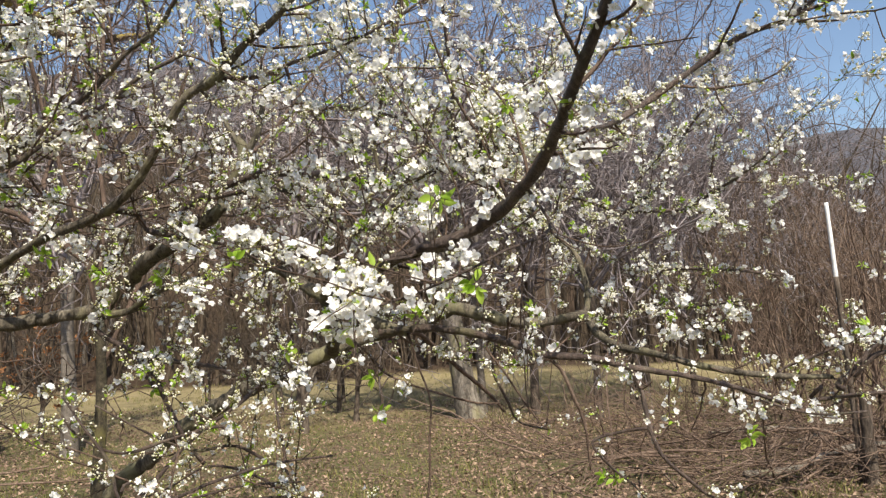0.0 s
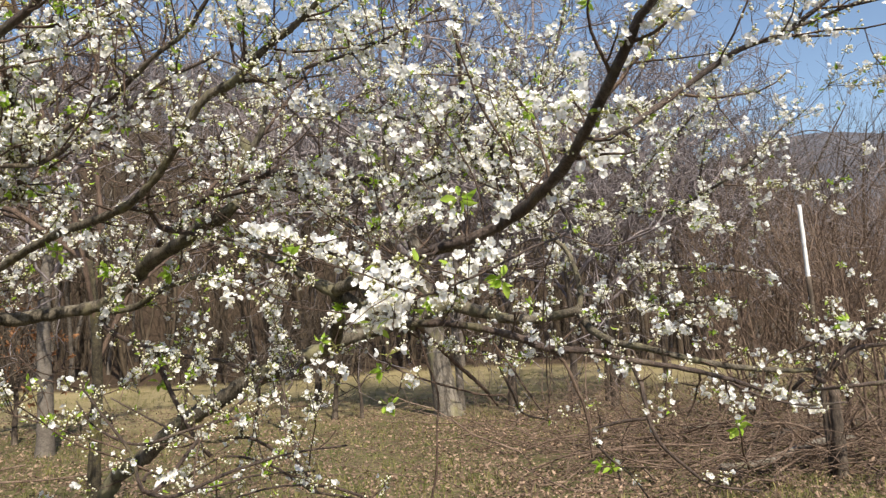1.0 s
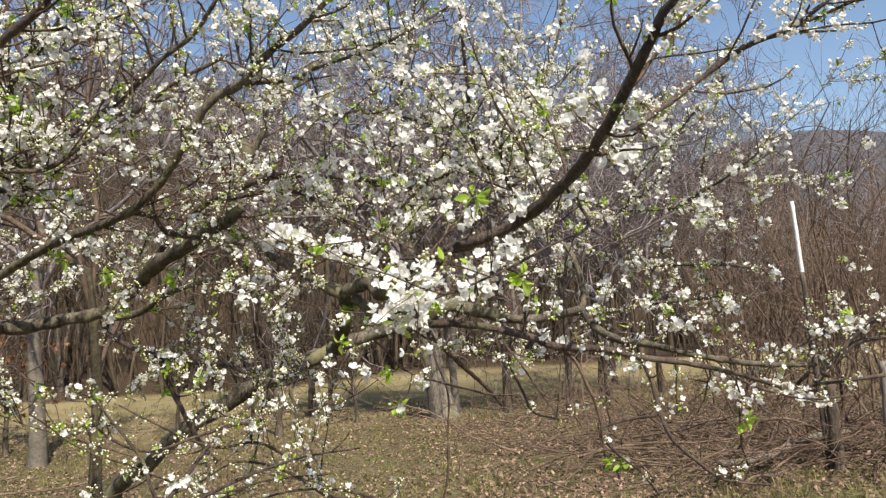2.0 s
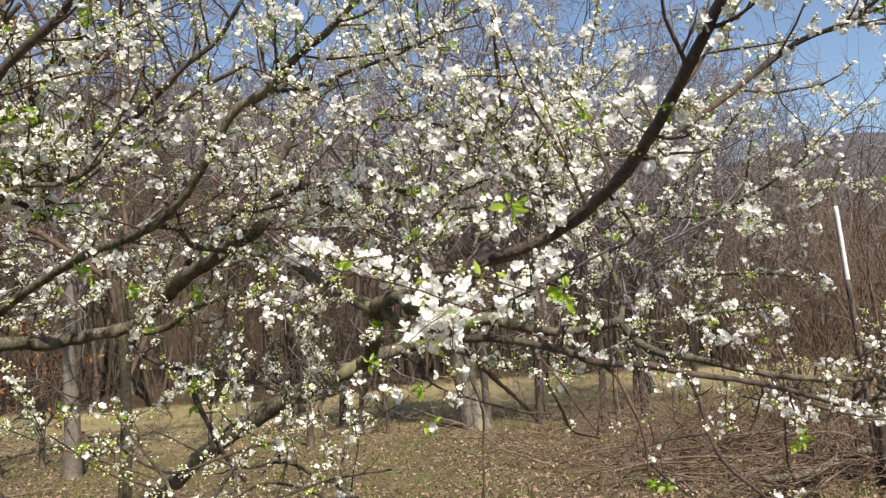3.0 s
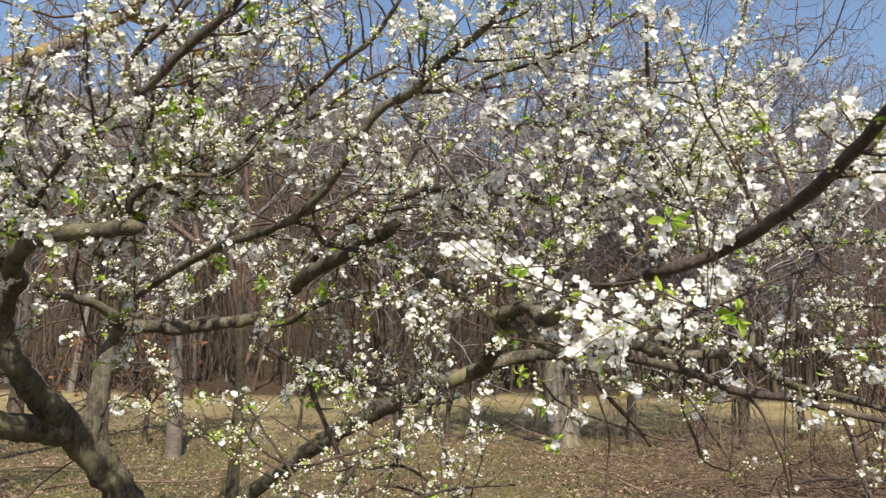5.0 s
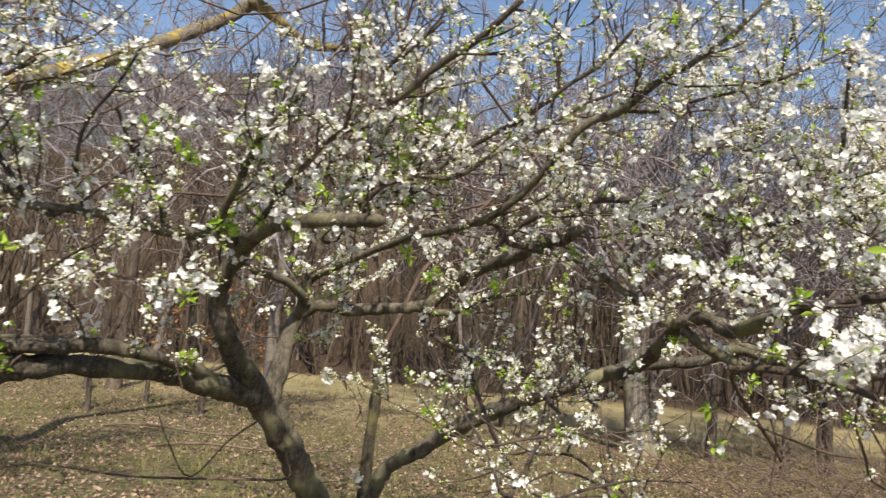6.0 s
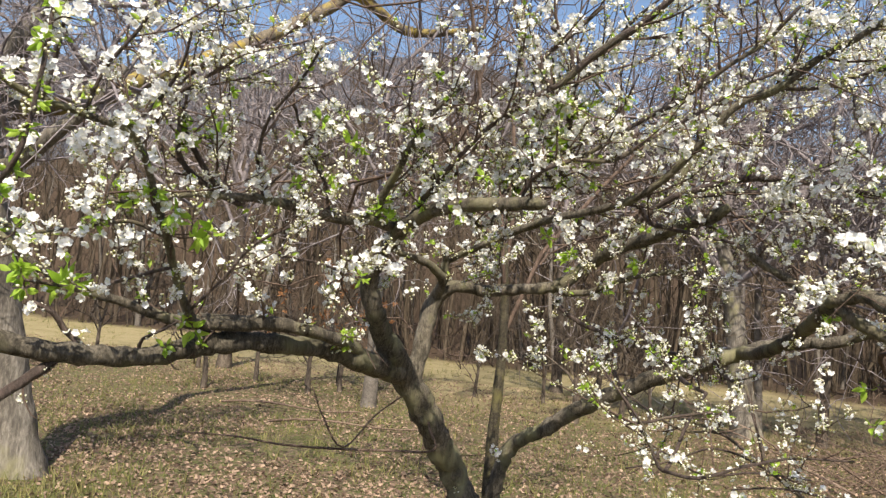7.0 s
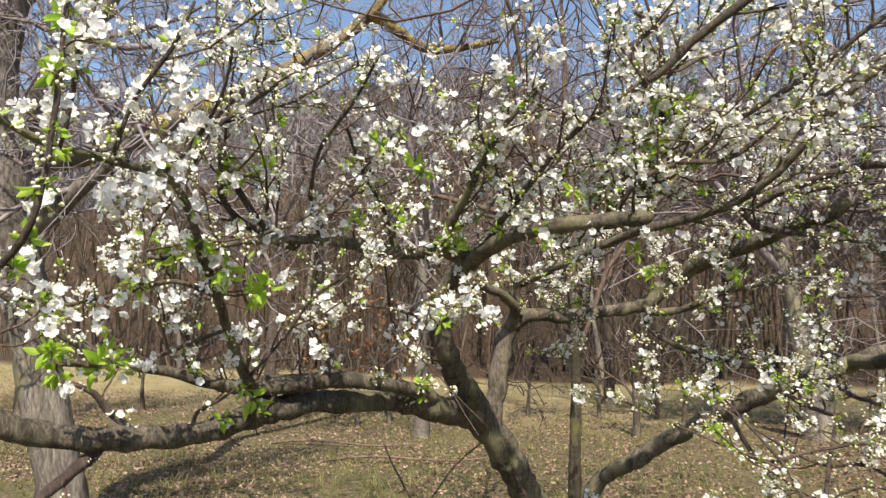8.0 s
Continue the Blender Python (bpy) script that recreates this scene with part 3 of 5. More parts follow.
# ---------------------------------------------------------------- blossoms
def petal_flower(rng, size, cup):
    """An open five-petalled flower of that diameter, facing z: verts, quads, materials (petal 0, stamen 1)."""
    h = Heap()
    for i in range(5):
        a = i * 2 * math.pi / 5 + rng.normal(0, 0.08)
        c = cup + rng.normal(0, 0.12)
        pts = []
        for s, w, lift in ((0.06, 0.07, 0.0), (0.42, 0.36, 0.4), (0.76, 0.4, 0.9), (1.0, 0.2, 1.0)):
            zz = c * s * 0.5 * (1 + 0.5 * lift * 0.6)
            for sd in (-1, 1):
                pts.append((s * 0.5, sd * w * 0.5 * 1.12, zz + 0.05 * w))
        pts = np.array(pts) * size
        rot = np.array([[math.cos(a), -math.sin(a), 0], [math.sin(a), math.cos(a), 0], [0, 0, 1]])
        q = [(2 * k, 2 * k + 2, 2 * k + 3, 2 * k + 1) for k in range(3)]
        h.add(pts @ rot.T, q, 0)
    for i in range(5):
        a = i * 2 * math.pi / 5 + 0.6
        e = np.array([math.cos(a) * 0.16, math.sin(a) * 0.16, 0.26]) * size
        b = np.array([math.cos(a + 0.5) * 0.05, math.sin(a + 0.5) * 0.05, 0.02]) * size
        h.add([b, e + (0.02 * size, 0, 0), e + (0, 0, 0.05 * size), e - (0.02 * size, 0, 0)], [(0, 1, 2, 3)], 1)
    return h.arrays()


def round_bud(size, stretch=1.15):
    """A plump bud on its green cup."""
    v = []
    for zz, r in ((-0.5, 0.14), (-0.15, 0.46), (0.25, 0.44)):
        for k in range(5):
            a = k * 2 * math.pi / 5 + zz
            v.append((r * math.cos(a) * size, r * math.sin(a) * size, zz * size * stretch))
    v.append((0, 0, 0.5 * size * stretch))
    q = [(5 * i + k, 5 * i + (k + 1) % 5, 5 * i + 5 + (k + 1) % 5, 5 * i + 5 + k) for i in range(2) for k in range(5)]
    q += [(10 + k, 10 + (k + 1) % 5, 15, -10 ** 8) for k in range(5)]
    return np.array(v, dtype=np.float32), np.array(q), np.array([3] * 5 + [2] * 10)


def cluster(seed, flowers, buds, leaves, spread):
    """A spur of blossom round the origin: open flowers, buds and young leaves on short stalks."""
    rng = np.random.default_rng(seed)
    h = Heap()
    for i in range(flowers):
        d = random_way(rng, (0, -0.25, 0.35))
        place = d * spread * rng.uniform(0.55, 1.1)
        f = petal_flower(rng, rng.uniform(0.0195, 0.025), rng.uniform(0.25, 0.7))
        scatter(h, f, [np.array(turned(place, random_way(rng, d * 1.3), rng.uniform(0, 6), 1.0))])
        h.add(*stalk(place, rng), 3)
    for i in range(buds):
        d = random_way(rng, (0, 0, 0.2))
        place = d * spread * rng.uniform(0.5, 1.15)
        scatter(h, round_bud(rng.uniform(0.006, 0.0095)), [np.array(turned(place, d, rng.uniform(0, 6), 1.0))])
        h.add(*stalk(place, rng), 3)
    for i in range(leaves):
        d = random_way(rng, (0, -0.1, 0.5))
        lf = young_leaf(rng.uniform(0.017, 0.03), rng.uniform(0.3, 1.0))
        scatter(h, lf, [np.array(turned(d * 0.006, d, rng.uniform(0, 6), 1.0))])
    return h


def stalk(tip, rng):
    p = np.array(tip)
    a, b = np.array([0.0007, 0, 0]), np.array([0, 0.0007, 0])
    return [p * 0 + a, p * 0 - a, p - a, p + a], [(0, 1, 2, 3)]


FLOWER_MATS = (PETAL, STAMEN, BUD, SEPAL, LEAF)
OPEN = [cluster(100 + i, 6 + i % 4, 4, 1 if i % 3 == 0 else 0, 0.026 + 0.003 * (i % 3)) for i in range(8)]
MIXED = [cluster(120 + i, 2 + i % 2, 8 + i % 3, 1 if i % 2 else 0, 0.025) for i in range(8)]
BUDS = [cluster(140 + i, 0 if i % 2 else 1, 7 + i % 5, 1 if i % 2 else 0, 0.024) for i in range(8)]
TUFT = [cluster(160 + i, i % 2, 2, 9 + i % 4, 0.02) for i in range(6)]


# ---------------------------------------------------------------- the blossoming plum tree
plum = thing("plum_tree", (-1.70, 3.36, -0.07), "low spreading plum tree in full white blossom with dark twisted limbs", "tree")
plum_lines, bare_lines = [], []
BASE = np.array([-1.70, 3.36, -0.07])


def limb(name, *rows):
    """One limb of the plum tree through (x, y, z, radius) in world metres."""
    line = smooth_line([(x - BASE[0], y - BASE[1], z - BASE[2], r) for x, y, z, r in rows], 0.03)
    rng = np.random.default_rng(len(plum_lines) + 7)
    line[1:-1, :3] += rng.normal(0, 0.06, (len(line) - 2, 3)) * line[1:-1, 3:4]
    h = Heap()
    h.add(*tube(line, 10 if rows[0][3] > 0.02 else 7, rough=0.07, seed=len(plum_lines)))
    part(name, h.mesh(name, BARK_TWIG if name == "dead_branch" else BARK_YOUNG if rows[0][3] < 0.017 else BARK_PLUM), plum)
    plum_lines.append(line)
    if name == "dead_branch":
        bare_lines.append(len(plum_lines) - 1)


limb("trunk", (-1.70, 3.36, -0.12, 0.115), (-1.80, 3.26, 0.10, 0.100), (-2.03, 3.26, 0.66, 0.074), (-2.11, 3.14, 0.87, 0.070), (-2.17, 3.00, 1.07, 0.067), (-2.24, 2.90, 1.21, 0.068), (-2.25, 2.77, 1.32, 0.063), (-2.27, 2.68, 1.40, 0.052), (-2.27, 2.55, 1.52, 0.043), (-2.28, 2.49, 1.63, 0.040), (-2.23, 2.43, 1.73, 0.038), (-2.15, 2.39, 1.82, 0.035))
limb("limb", (-2.24, 2.85, 1.23, 0.058), (-2.30, 2.67, 1.26, 0.053), (-2.30, 2.41, 1.31, 0.045), (-2.35, 2.30, 1.34, 0.041), (-2.43, 2.07, 1.36, 0.038), (-2.52, 1.92, 1.37, 0.038), (-2.59, 1.74, 1.36, 0.041))
limb("limb", (-2.50, 1.93, 1.37, 0.035), (-2.59, 1.74, 1.34, 0.034), (-2.68, 1.56, 1.31, 0.033), (-2.77, 1.38, 1.32, 0.032), (-2.85, 1.27, 1.34, 0.032), (-2.91, 1.16, 1.38, 0.033), (-2.96, 1.03, 1.44, 0.029))
limb("limb", (-2.27, 2.73, 1.26, 0.043), (-2.29, 2.57, 1.30, 0.033), (-2.28, 2.36, 1.36, 0.027), (-2.29, 2.20, 1.40, 0.025), (-2.39, 1.99, 1.44, 0.025), (-2.51, 1.87, 1.44, 0.026), (-2.61, 1.74, 1.44, 0.023))
limb("limb", (-2.47, 1.90, 1.43, 0.023), (-2.57, 1.71, 1.43, 0.020), (-2.65, 1.63, 1.45, 0.018), (-2.72, 1.52, 1.49, 0.016), (-2.79, 1.41, 1.52, 0.014), (-2.88, 1.31, 1.59, 0.012), (-2.94, 1.23, 1.67, 0.010), (-3.02, 1.14, 1.74, 0.007))
limb("limb", (-2.22, 2.93, 1.17, 0.050), (-2.20, 2.94, 1.19, 0.045), (-2.18, 2.96, 1.35, 0.044), (-2.16, 2.97, 1.49, 0.042), (-2.14, 2.99, 1.59, 0.040), (-2.05, 3.00, 1.66, 0.030), (-1.94, 3.08, 1.65, 0.031), (-1.75, 3.14, 1.67, 0.030), (-1.56, 3.20, 1.71, 0.031), (-1.44, 3.17, 1.80, 0.033), (-1.31, 3.06, 1.88, 0.032), (-1.16, 2.93, 1.92, 0.029), (-1.01, 2.78, 1.97, 0.028), (-0.89, 2.67, 2.00, 0.025), (-0.82, 2.63, 2.04, 0.019))
limb("branch", (-2.14, 2.99, 1.59, 0.028), (-2.09, 2.93, 1.68, 0.023), (-2.11, 2.81, 1.74, 0.020), (-2.16, 2.70, 1.77, 0.017), (-2.19, 2.59, 1.78, 0.012), (-2.21, 2.53, 1.82, 0.009))
limb("branch", (-2.11, 2.99, 1.62, 0.026), (-2.10, 2.99, 1.72, 0.021), (-2.09, 2.96, 1.79, 0.014), (-2.12, 2.90, 1.87, 0.009))
limb("branch", (-2.10, 2.99, 1.73, 0.019), (-2.14, 3.12, 1.78, 0.017), (-1.95, 2.97, 1.85, 0.018), (-1.58, 2.76, 1.97, 0.018), (-1.32, 2.61, 2.01, 0.017), (-1.15, 2.51, 2.06, 0.016), (-1.00, 2.42, 2.18, 0.015), (-0.85, 2.31, 2.34, 0.014), (-0.78, 2.29, 2.38, 0.016), (-0.70, 2.24, 2.40, 0.014), (-0.59, 2.18, 2.48, 0.012), (-0.50, 2.13, 2.52, 0.011), (-0.40, 2.07, 2.58, 0.009), (-0.28, 2.01, 2.69, 0.006))
limb("branch", (-0.78, 2.29, 2.38, 0.008), (-0.69, 2.29, 2.41, 0.008), (-0.58, 2.29, 2.41, 0.007), (-0.44, 2.27, 2.45, 0.006), (-0.29, 2.24, 2.48, 0.005), (-0.15, 2.19, 2.52, 0.005), (-0.00, 2.18, 2.60, 0.003))
limb("branch", (-0.69, 2.24, 2.40, 0.007), (-0.66, 2.20, 2.48, 0.006), (-0.67, 2.17, 2.56, 0.005), (-0.68, 2.16, 2.68, 0.004))
limb("limb", (-2.15, 2.39, 1.82, 0.035), (-2.10, 2.30, 1.82, 0.032), (-2.00, 2.17, 1.86, 0.028), (-1.86, 2.05, 1.90, 0.027), (-1.72, 1.99, 1.92, 0.025), (-1.57, 1.97, 1.92, 0.026), (-1.47, 1.93, 1.92, 0.024), (-1.43, 1.92, 1.92, 0.017), (-1.42, 1.91, 1.92, 0.008))
limb("limb", (-2.07, 2.28, 1.85, 0.025), (-2.15, 2.17, 1.87, 0.025), (-2.24, 2.04, 1.86, 0.022), (-2.31, 1.91, 1.87, 0.019), (-2.39, 1.78, 1.88, 0.016), (-2.46, 1.65, 1.87, 0.013), (-2.53, 1.53, 1.85, 0.010), (-2.59, 1.41, 1.80, 0.007), (-2.72, 1.31, 1.81, 0.006))
limb("branch", (-2.15, 2.21, 1.86, 0.017), (-2.10, 2.13, 1.94, 0.016), (-2.01, 2.05, 2.04, 0.014), (-1.92, 1.96, 2.13, 0.011), (-1.82, 1.88, 2.22, 0.008), (-1.71, 1.86, 2.31, 0.006))
limb("branch", (-2.01, 2.17, 1.86, 0.011), (-1.81, 2.01, 2.03, 0.010), (-1.64, 1.94, 2.18, 0.008), (-1.46, 1.89, 2.28, 0.008), (-1.39, 1.86, 2.30, 0.011), (-1.30, 1.83, 2.37, 0.012), (-1.21, 1.80, 2.42, 0.013), (-1.12, 1.77, 2.47, 0.011), (-1.01, 1.70, 2.54, 0.008))
limb("branch", (-1.53, 1.95, 1.92, 0.009), (-1.52, 2.00, 1.96, 0.008), (-1.46, 1.96, 2.03, 0.008), (-1.35, 1.99, 2.08, 0.007), (-1.22, 1.98, 2.08, 0.007), (-1.10, 1.99, 2.16, 0.006), (-0.95, 2.00, 2.25, 0.006), (-0.84, 1.98, 2.32, 0.006), (-0.68, 1.97, 2.39, 0.005))
limb("branch", (-2.60, 1.69, 1.44, 0.017), (-2.54, 1.63, 1.45, 0.016), (-2.48, 1.57, 1.45, 0.016), (-2.46, 1.47, 1.55, 0.013), (-2.43, 1.36, 1.68, 0.012), (-2.39, 1.26, 1.76, 0.011), (-2.36, 1.16, 1.87, 0.010), (-2.33, 1.06, 1.93, 0.009), (-2.37, 0.94, 1.95, 0.009), (-2.40, 0.82, 1.96, 0.008), (-2.42, 0.76, 1.98, 0.007), (-2.42, 0.65, 2.01, 0.006))
limb("branch", (-2.38, 0.83, 1.95, 0.004), (-2.36, 0.83, 2.03, 0.005), (-2.30, 0.79, 2.11, 0.005), (-2.30, 0.78, 2.21, 0.005))
limb("branch", (-2.43, 1.71, 1.87, 0.011), (-2.44, 1.71, 1.85, 0.010), (-2.49, 1.64, 1.88, 0.011), (-2.53, 1.57, 1.92, 0.010), (-2.55, 1.51, 1.98, 0.009), (-2.52, 1.46, 2.09, 0.008), (-2.50, 1.41, 2.17, 0.007), (-2.40, 1.38, 2.22, 0.009), (-2.30, 1.36, 2.26, 0.007))
limb("branch", (-2.47, 1.65, 1.87, 0.009), (-2.51, 1.58, 1.96, 0.010), (-2.53, 1.51, 2.05, 0.009), (-2.52, 1.46, 2.12, 0.007))
limb("branch", (-2.76, 1.41, 1.32, 0.012), (-2.77, 1.43, 1.34, 0.011), (-2.83, 1.41, 1.39, 0.012), (-2.84, 1.37, 1.44, 0.009), (-2.88, 1.33, 1.47, 0.005))
limb("branch", (-2.79, 1.38, 1.32, 0.013), (-2.81, 1.32, 1.27, 0.015), (-2.82, 1.24, 1.22, 0.016), (-2.85, 1.16, 1.16, 0.015))
limb("branch", (-2.68, 1.58, 1.33, 0.006), (-2.67, 1.58, 1.37, 0.006), (-2.60, 1.60, 1.41, 0.005), (-2.56, 1.61, 1.44, 0.003))
limb("dead_branch", (-2.15, 3.05, 1.00, 0.007), (-2.09, 2.93, 0.96, 0.006), (-2.03, 2.82, 0.89, 0.006), (-2.27, 2.80, 0.86, 0.006), (-2.50, 2.72, 0.85, 0.006), (-2.68, 2.56, 0.87, 0.005), (-2.88, 2.49, 0.89, 0.004), (-3.10, 2.42, 0.89, 0.004))
limb("dead_branch", (-2.20, 2.95, 1.14, 0.004), (-2.33, 2.84, 1.02, 0.004), (-2.45, 2.74, 0.86, 0.004), (-2.55, 2.70, 1.00, 0.004), (-2.60, 2.67, 1.13, 0.003))
limb("limb", (-2.06, 4.12, 0.30, 0.046), (-1.94, 4.05, 0.70, 0.044), (-1.70, 3.95, 0.88, 0.043), (-1.50, 3.85, 1.03, 0.044), (-1.24, 3.80, 1.18, 0.045), (-0.99, 3.78, 1.30, 0.044), (-0.79, 3.82, 1.38, 0.042), (-0.62, 3.90, 1.44, 0.039), (-0.47, 3.95, 1.49, 0.035), (-0.25, 3.93, 1.53, 0.032))
limb("limb", (-0.66, 3.88, 1.43, 0.034), (-0.58, 3.50, 1.46, 0.031), (-0.51, 3.10, 1.54, 0.029), (-0.45, 2.70, 1.67, 0.028), (-0.50, 2.68, 1.71, 0.023), (-0.59, 2.68, 1.77, 0.019), (-0.68, 2.68, 1.82, 0.016), (-0.77, 2.65, 1.89, 0.012))
limb("limb", (-0.45, 2.66, 1.69, 0.025), (-0.35, 2.55, 1.72, 0.027), (-0.30, 2.41, 1.67, 0.027), (-0.24, 2.22, 1.70, 0.022), (-0.18, 2.05, 1.74, 0.017), (-0.11, 1.96, 1.76, 0.015), (0.01, 1.95, 1.78, 0.015))
limb("limb", (-0.12, 1.97, 1.76, 0.015), (-0.15, 1.95, 1.75, 0.014), (-0.07, 1.90, 1.77, 0.015), (0.04, 1.85, 1.79, 0.016), (0.13, 1.81, 1.83, 0.017), (0.19, 1.70, 1.87, 0.016), (0.24, 1.57, 1.92, 0.015), (0.26, 1.44, 1.96, 0.013), (0.27, 1.36, 1.99, 0.012), (0.29, 1.28, 2.04, 0.012), (0.31, 1.22, 2.09, 0.011), (0.32, 1.17, 2.12, 0.010), (0.34, 1.14, 2.14, 0.009), (0.36, 1.09, 2.20, 0.007))
limb("limb", (-0.42, 2.66, 1.67, 0.023), (-0.33, 2.65, 1.61, 0.022), (-0.23, 2.64, 1.56, 0.020), (-0.15, 2.61, 1.54, 0.018))
limb("limb", (-0.30, 3.93, 1.52, 0.032), (-0.19, 3.90, 1.53, 0.032), (0.01, 3.80, 1.62, 0.036), (0.20, 3.75, 1.57, 0.034), (0.34, 3.70, 1.53, 0.028), (0.50, 3.65, 1.53, 0.024), (0.62, 3.58, 1.55, 0.024), (0.67, 3.55, 1.55, 0.022), (0.69, 3.40, 1.47, 0.020), (0.75, 3.23, 1.41, 0.018), (0.83, 3.10, 1.39, 0.016), (0.89, 2.98, 1.37, 0.015), (1.02, 2.92, 1.33, 0.014), (1.20, 3.00, 1.29, 0.013), (1.45, 3.15, 1.25, 0.012), (1.72, 3.32, 1.22, 0.011))
limb("branch", (0.66, 3.55, 1.55, 0.017), (0.69, 3.60, 1.62, 0.016), (0.69, 3.65, 1.75, 0.015), (0.66, 3.72, 1.88, 0.013), (0.60, 3.75, 1.95, 0.011), (0.52, 3.75, 2.04, 0.010), (0.41, 3.75, 2.13, 0.009), (0.25, 3.70, 2.19, 0.006))
limb("branch", (-0.23, 2.64, 1.56, 0.014), (-0.25, 2.63, 1.54, 0.013), (-0.09, 2.58, 1.55, 0.015), (0.05, 2.54, 1.53, 0.015), (0.20, 2.51, 1.49, 0.014), (0.32, 2.49, 1.44, 0.013), (0.48, 2.49, 1.42, 0.012), (0.62, 2.48, 1.38, 0.012), (0.77, 2.48, 1.35, 0.010), (0.89, 2.47, 1.32, 0.009), (1.01, 2.47, 1.28, 0.008), (1.11, 2.47, 1.24, 0.005))
limb("branch", (0.62, 2.48, 1.38, 0.008), (0.65, 2.47, 1.28, 0.009), (0.66, 2.45, 1.18, 0.008), (0.69, 2.43, 1.09, 0.007), (0.77, 2.43, 1.01, 0.006), (0.86, 2.44, 0.94, 0.005), (1.02, 2.43, 0.91, 0.004))
limb("branch", (1.58, 3.14, 1.20, 0.010), (1.57, 3.21, 1.14, 0.009), (1.76, 3.20, 1.15, 0.010), (1.95, 3.20, 1.16, 0.010), (2.24, 3.18, 1.19, 0.009))
limb("branch", (1.67, 3.13, 1.19, 0.012), (1.68, 3.20, 1.20, 0.012), (1.82, 3.25, 1.27, 0.017), (1.91, 3.25, 1.32, 0.012), (2.08, 3.23, 1.34, 0.009), (2.37, 3.29, 1.37, 0.006))
limb("branch", (1.76, 3.22, 1.23, 0.014), (1.85, 3.22, 1.34, 0.012), (1.98, 3.20, 1.42, 0.010), (2.16, 3.22, 1.45, 0.007))
limb("dead_branch", (-0.15, 2.61, 1.54, 0.009), (-0.13, 2.95, 1.52, 0.010), (-0.12, 3.30, 1.49, 0.011), (0.01, 3.60, 1.34, 0.012), (0.18, 3.85, 1.16, 0.010), (0.26, 3.95, 1.05, 0.006))
limb("dead_branch", (-0.36, 2.71, 1.51, 0.004), (-0.31, 2.72, 1.46, 0.004), (-0.26, 2.74, 1.39, 0.004), (-0.15, 2.69, 1.34, 0.004), (-0.02, 2.64, 1.30, 0.004), (0.09, 2.62, 1.27, 0.004), (0.17, 2.58, 1.27, 0.003))
limb("dead_branch", (0.32, 2.49, 1.44, 0.006), (0.38, 2.50, 1.39, 0.006), (0.41, 2.48, 1.31, 0.006), (0.45, 2.49, 1.19, 0.005), (0.46, 2.50, 1.04, 0.003))
limb("dead_branch", (0.15, 2.52, 1.50, 0.004), (0.13, 2.52, 1.47, 0.004), (0.19, 2.52, 1.38, 0.004), (0.25, 2.53, 1.28, 0.004), (0.31, 2.54, 1.19, 0.003))
limb("dead_branch", (-0.15, 2.61, 1.54, 0.005), (-0.12, 2.63, 1.42, 0.004), (-0.08, 2.64, 1.28, 0.004), (-0.09, 2.65, 1.15, 0.004), (-0.10, 2.67, 0.98, 0.005), (-0.13, 2.68, 0.83, 0.005), (-0.16, 2.72, 0.39, 0.006), (-0.19, 2.76, -0.06, 0.007))
limb("branch", (-1.54, 3.16, 1.67, 0.013), (-1.55, 3.12, 1.61, 0.012), (-1.44, 3.12, 1.53, 0.012), (-1.32, 3.12, 1.48, 0.012), (-1.30, 3.13, 1.39, 0.011), (-1.21, 3.11, 1.21, 0.011), (-1.15, 3.10, 1.10, 0.010), (-1.08, 3.10, 1.01, 0.009))
limb("branch", (-1.32, 3.12, 1.48, 0.010), (-1.17, 3.07, 1.45, 0.010), (-0.99, 2.96, 1.43, 0.008), (-0.88, 2.91, 1.39, 0.008))
limb("branch", (-1.56, 3.20, 1.71, 0.020), (-1.54, 3.16, 1.67, 0.018), (-1.40, 3.11, 1.68, 0.016), (-1.31, 3.05, 1.72, 0.014), (-1.17, 2.94, 1.76, 0.010), (-0.99, 2.83, 1.79, 0.007))
limb("branch", (-1.37, 3.09, 1.86, 0.013), (-1.22, 3.02, 1.99, 0.014), (-1.07, 2.96, 2.11, 0.015), (-0.92, 2.90, 2.16, 0.016), (-0.77, 2.87, 2.20, 0.015), (-0.63, 2.84, 2.20, 0.015), (-0.49, 2.83, 2.18, 0.013), (-0.32, 2.78, 2.14, 0.010), (-0.16, 2.78, 2.11, 0.007))
limb("branch", (-0.97, 2.92, 2.14, 0.011), (-0.96, 2.90, 2.12, 0.010), (-0.86, 2.90, 2.14, 0.011), (-0.74, 2.89, 2.15, 0.012), (-0.61, 2.84, 2.12, 0.012), (-0.53, 2.84, 2.05, 0.011), (-0.43, 2.80, 1.98, 0.009), (-0.35, 2.80, 1.90, 0.006))
limb("branch", (-0.95, 3.38, 2.41, 0.019), (-1.01, 3.39, 2.32, 0.017), (-1.07, 3.40, 2.20, 0.017), (-0.99, 3.39, 2.36, 0.022), (-0.95, 3.38, 2.43, 0.032), (-1.01, 3.37, 2.52, 0.012), (-1.05, 3.37, 2.60, 0.008))
limb("branch", (-0.95, 3.38, 2.41, 0.019), (-0.88, 3.37, 2.52, 0.015), (-0.85, 3.36, 2.65, 0.011), (-0.83, 3.34, 2.83, 0.007))
limb("branch", (-1.23, 2.56, 2.04, 0.012), (-1.16, 2.67, 2.03, 0.010), (-1.12, 2.67, 1.97, 0.012), (-0.97, 2.62, 1.93, 0.009), (-0.80, 2.57, 1.89, 0.006))
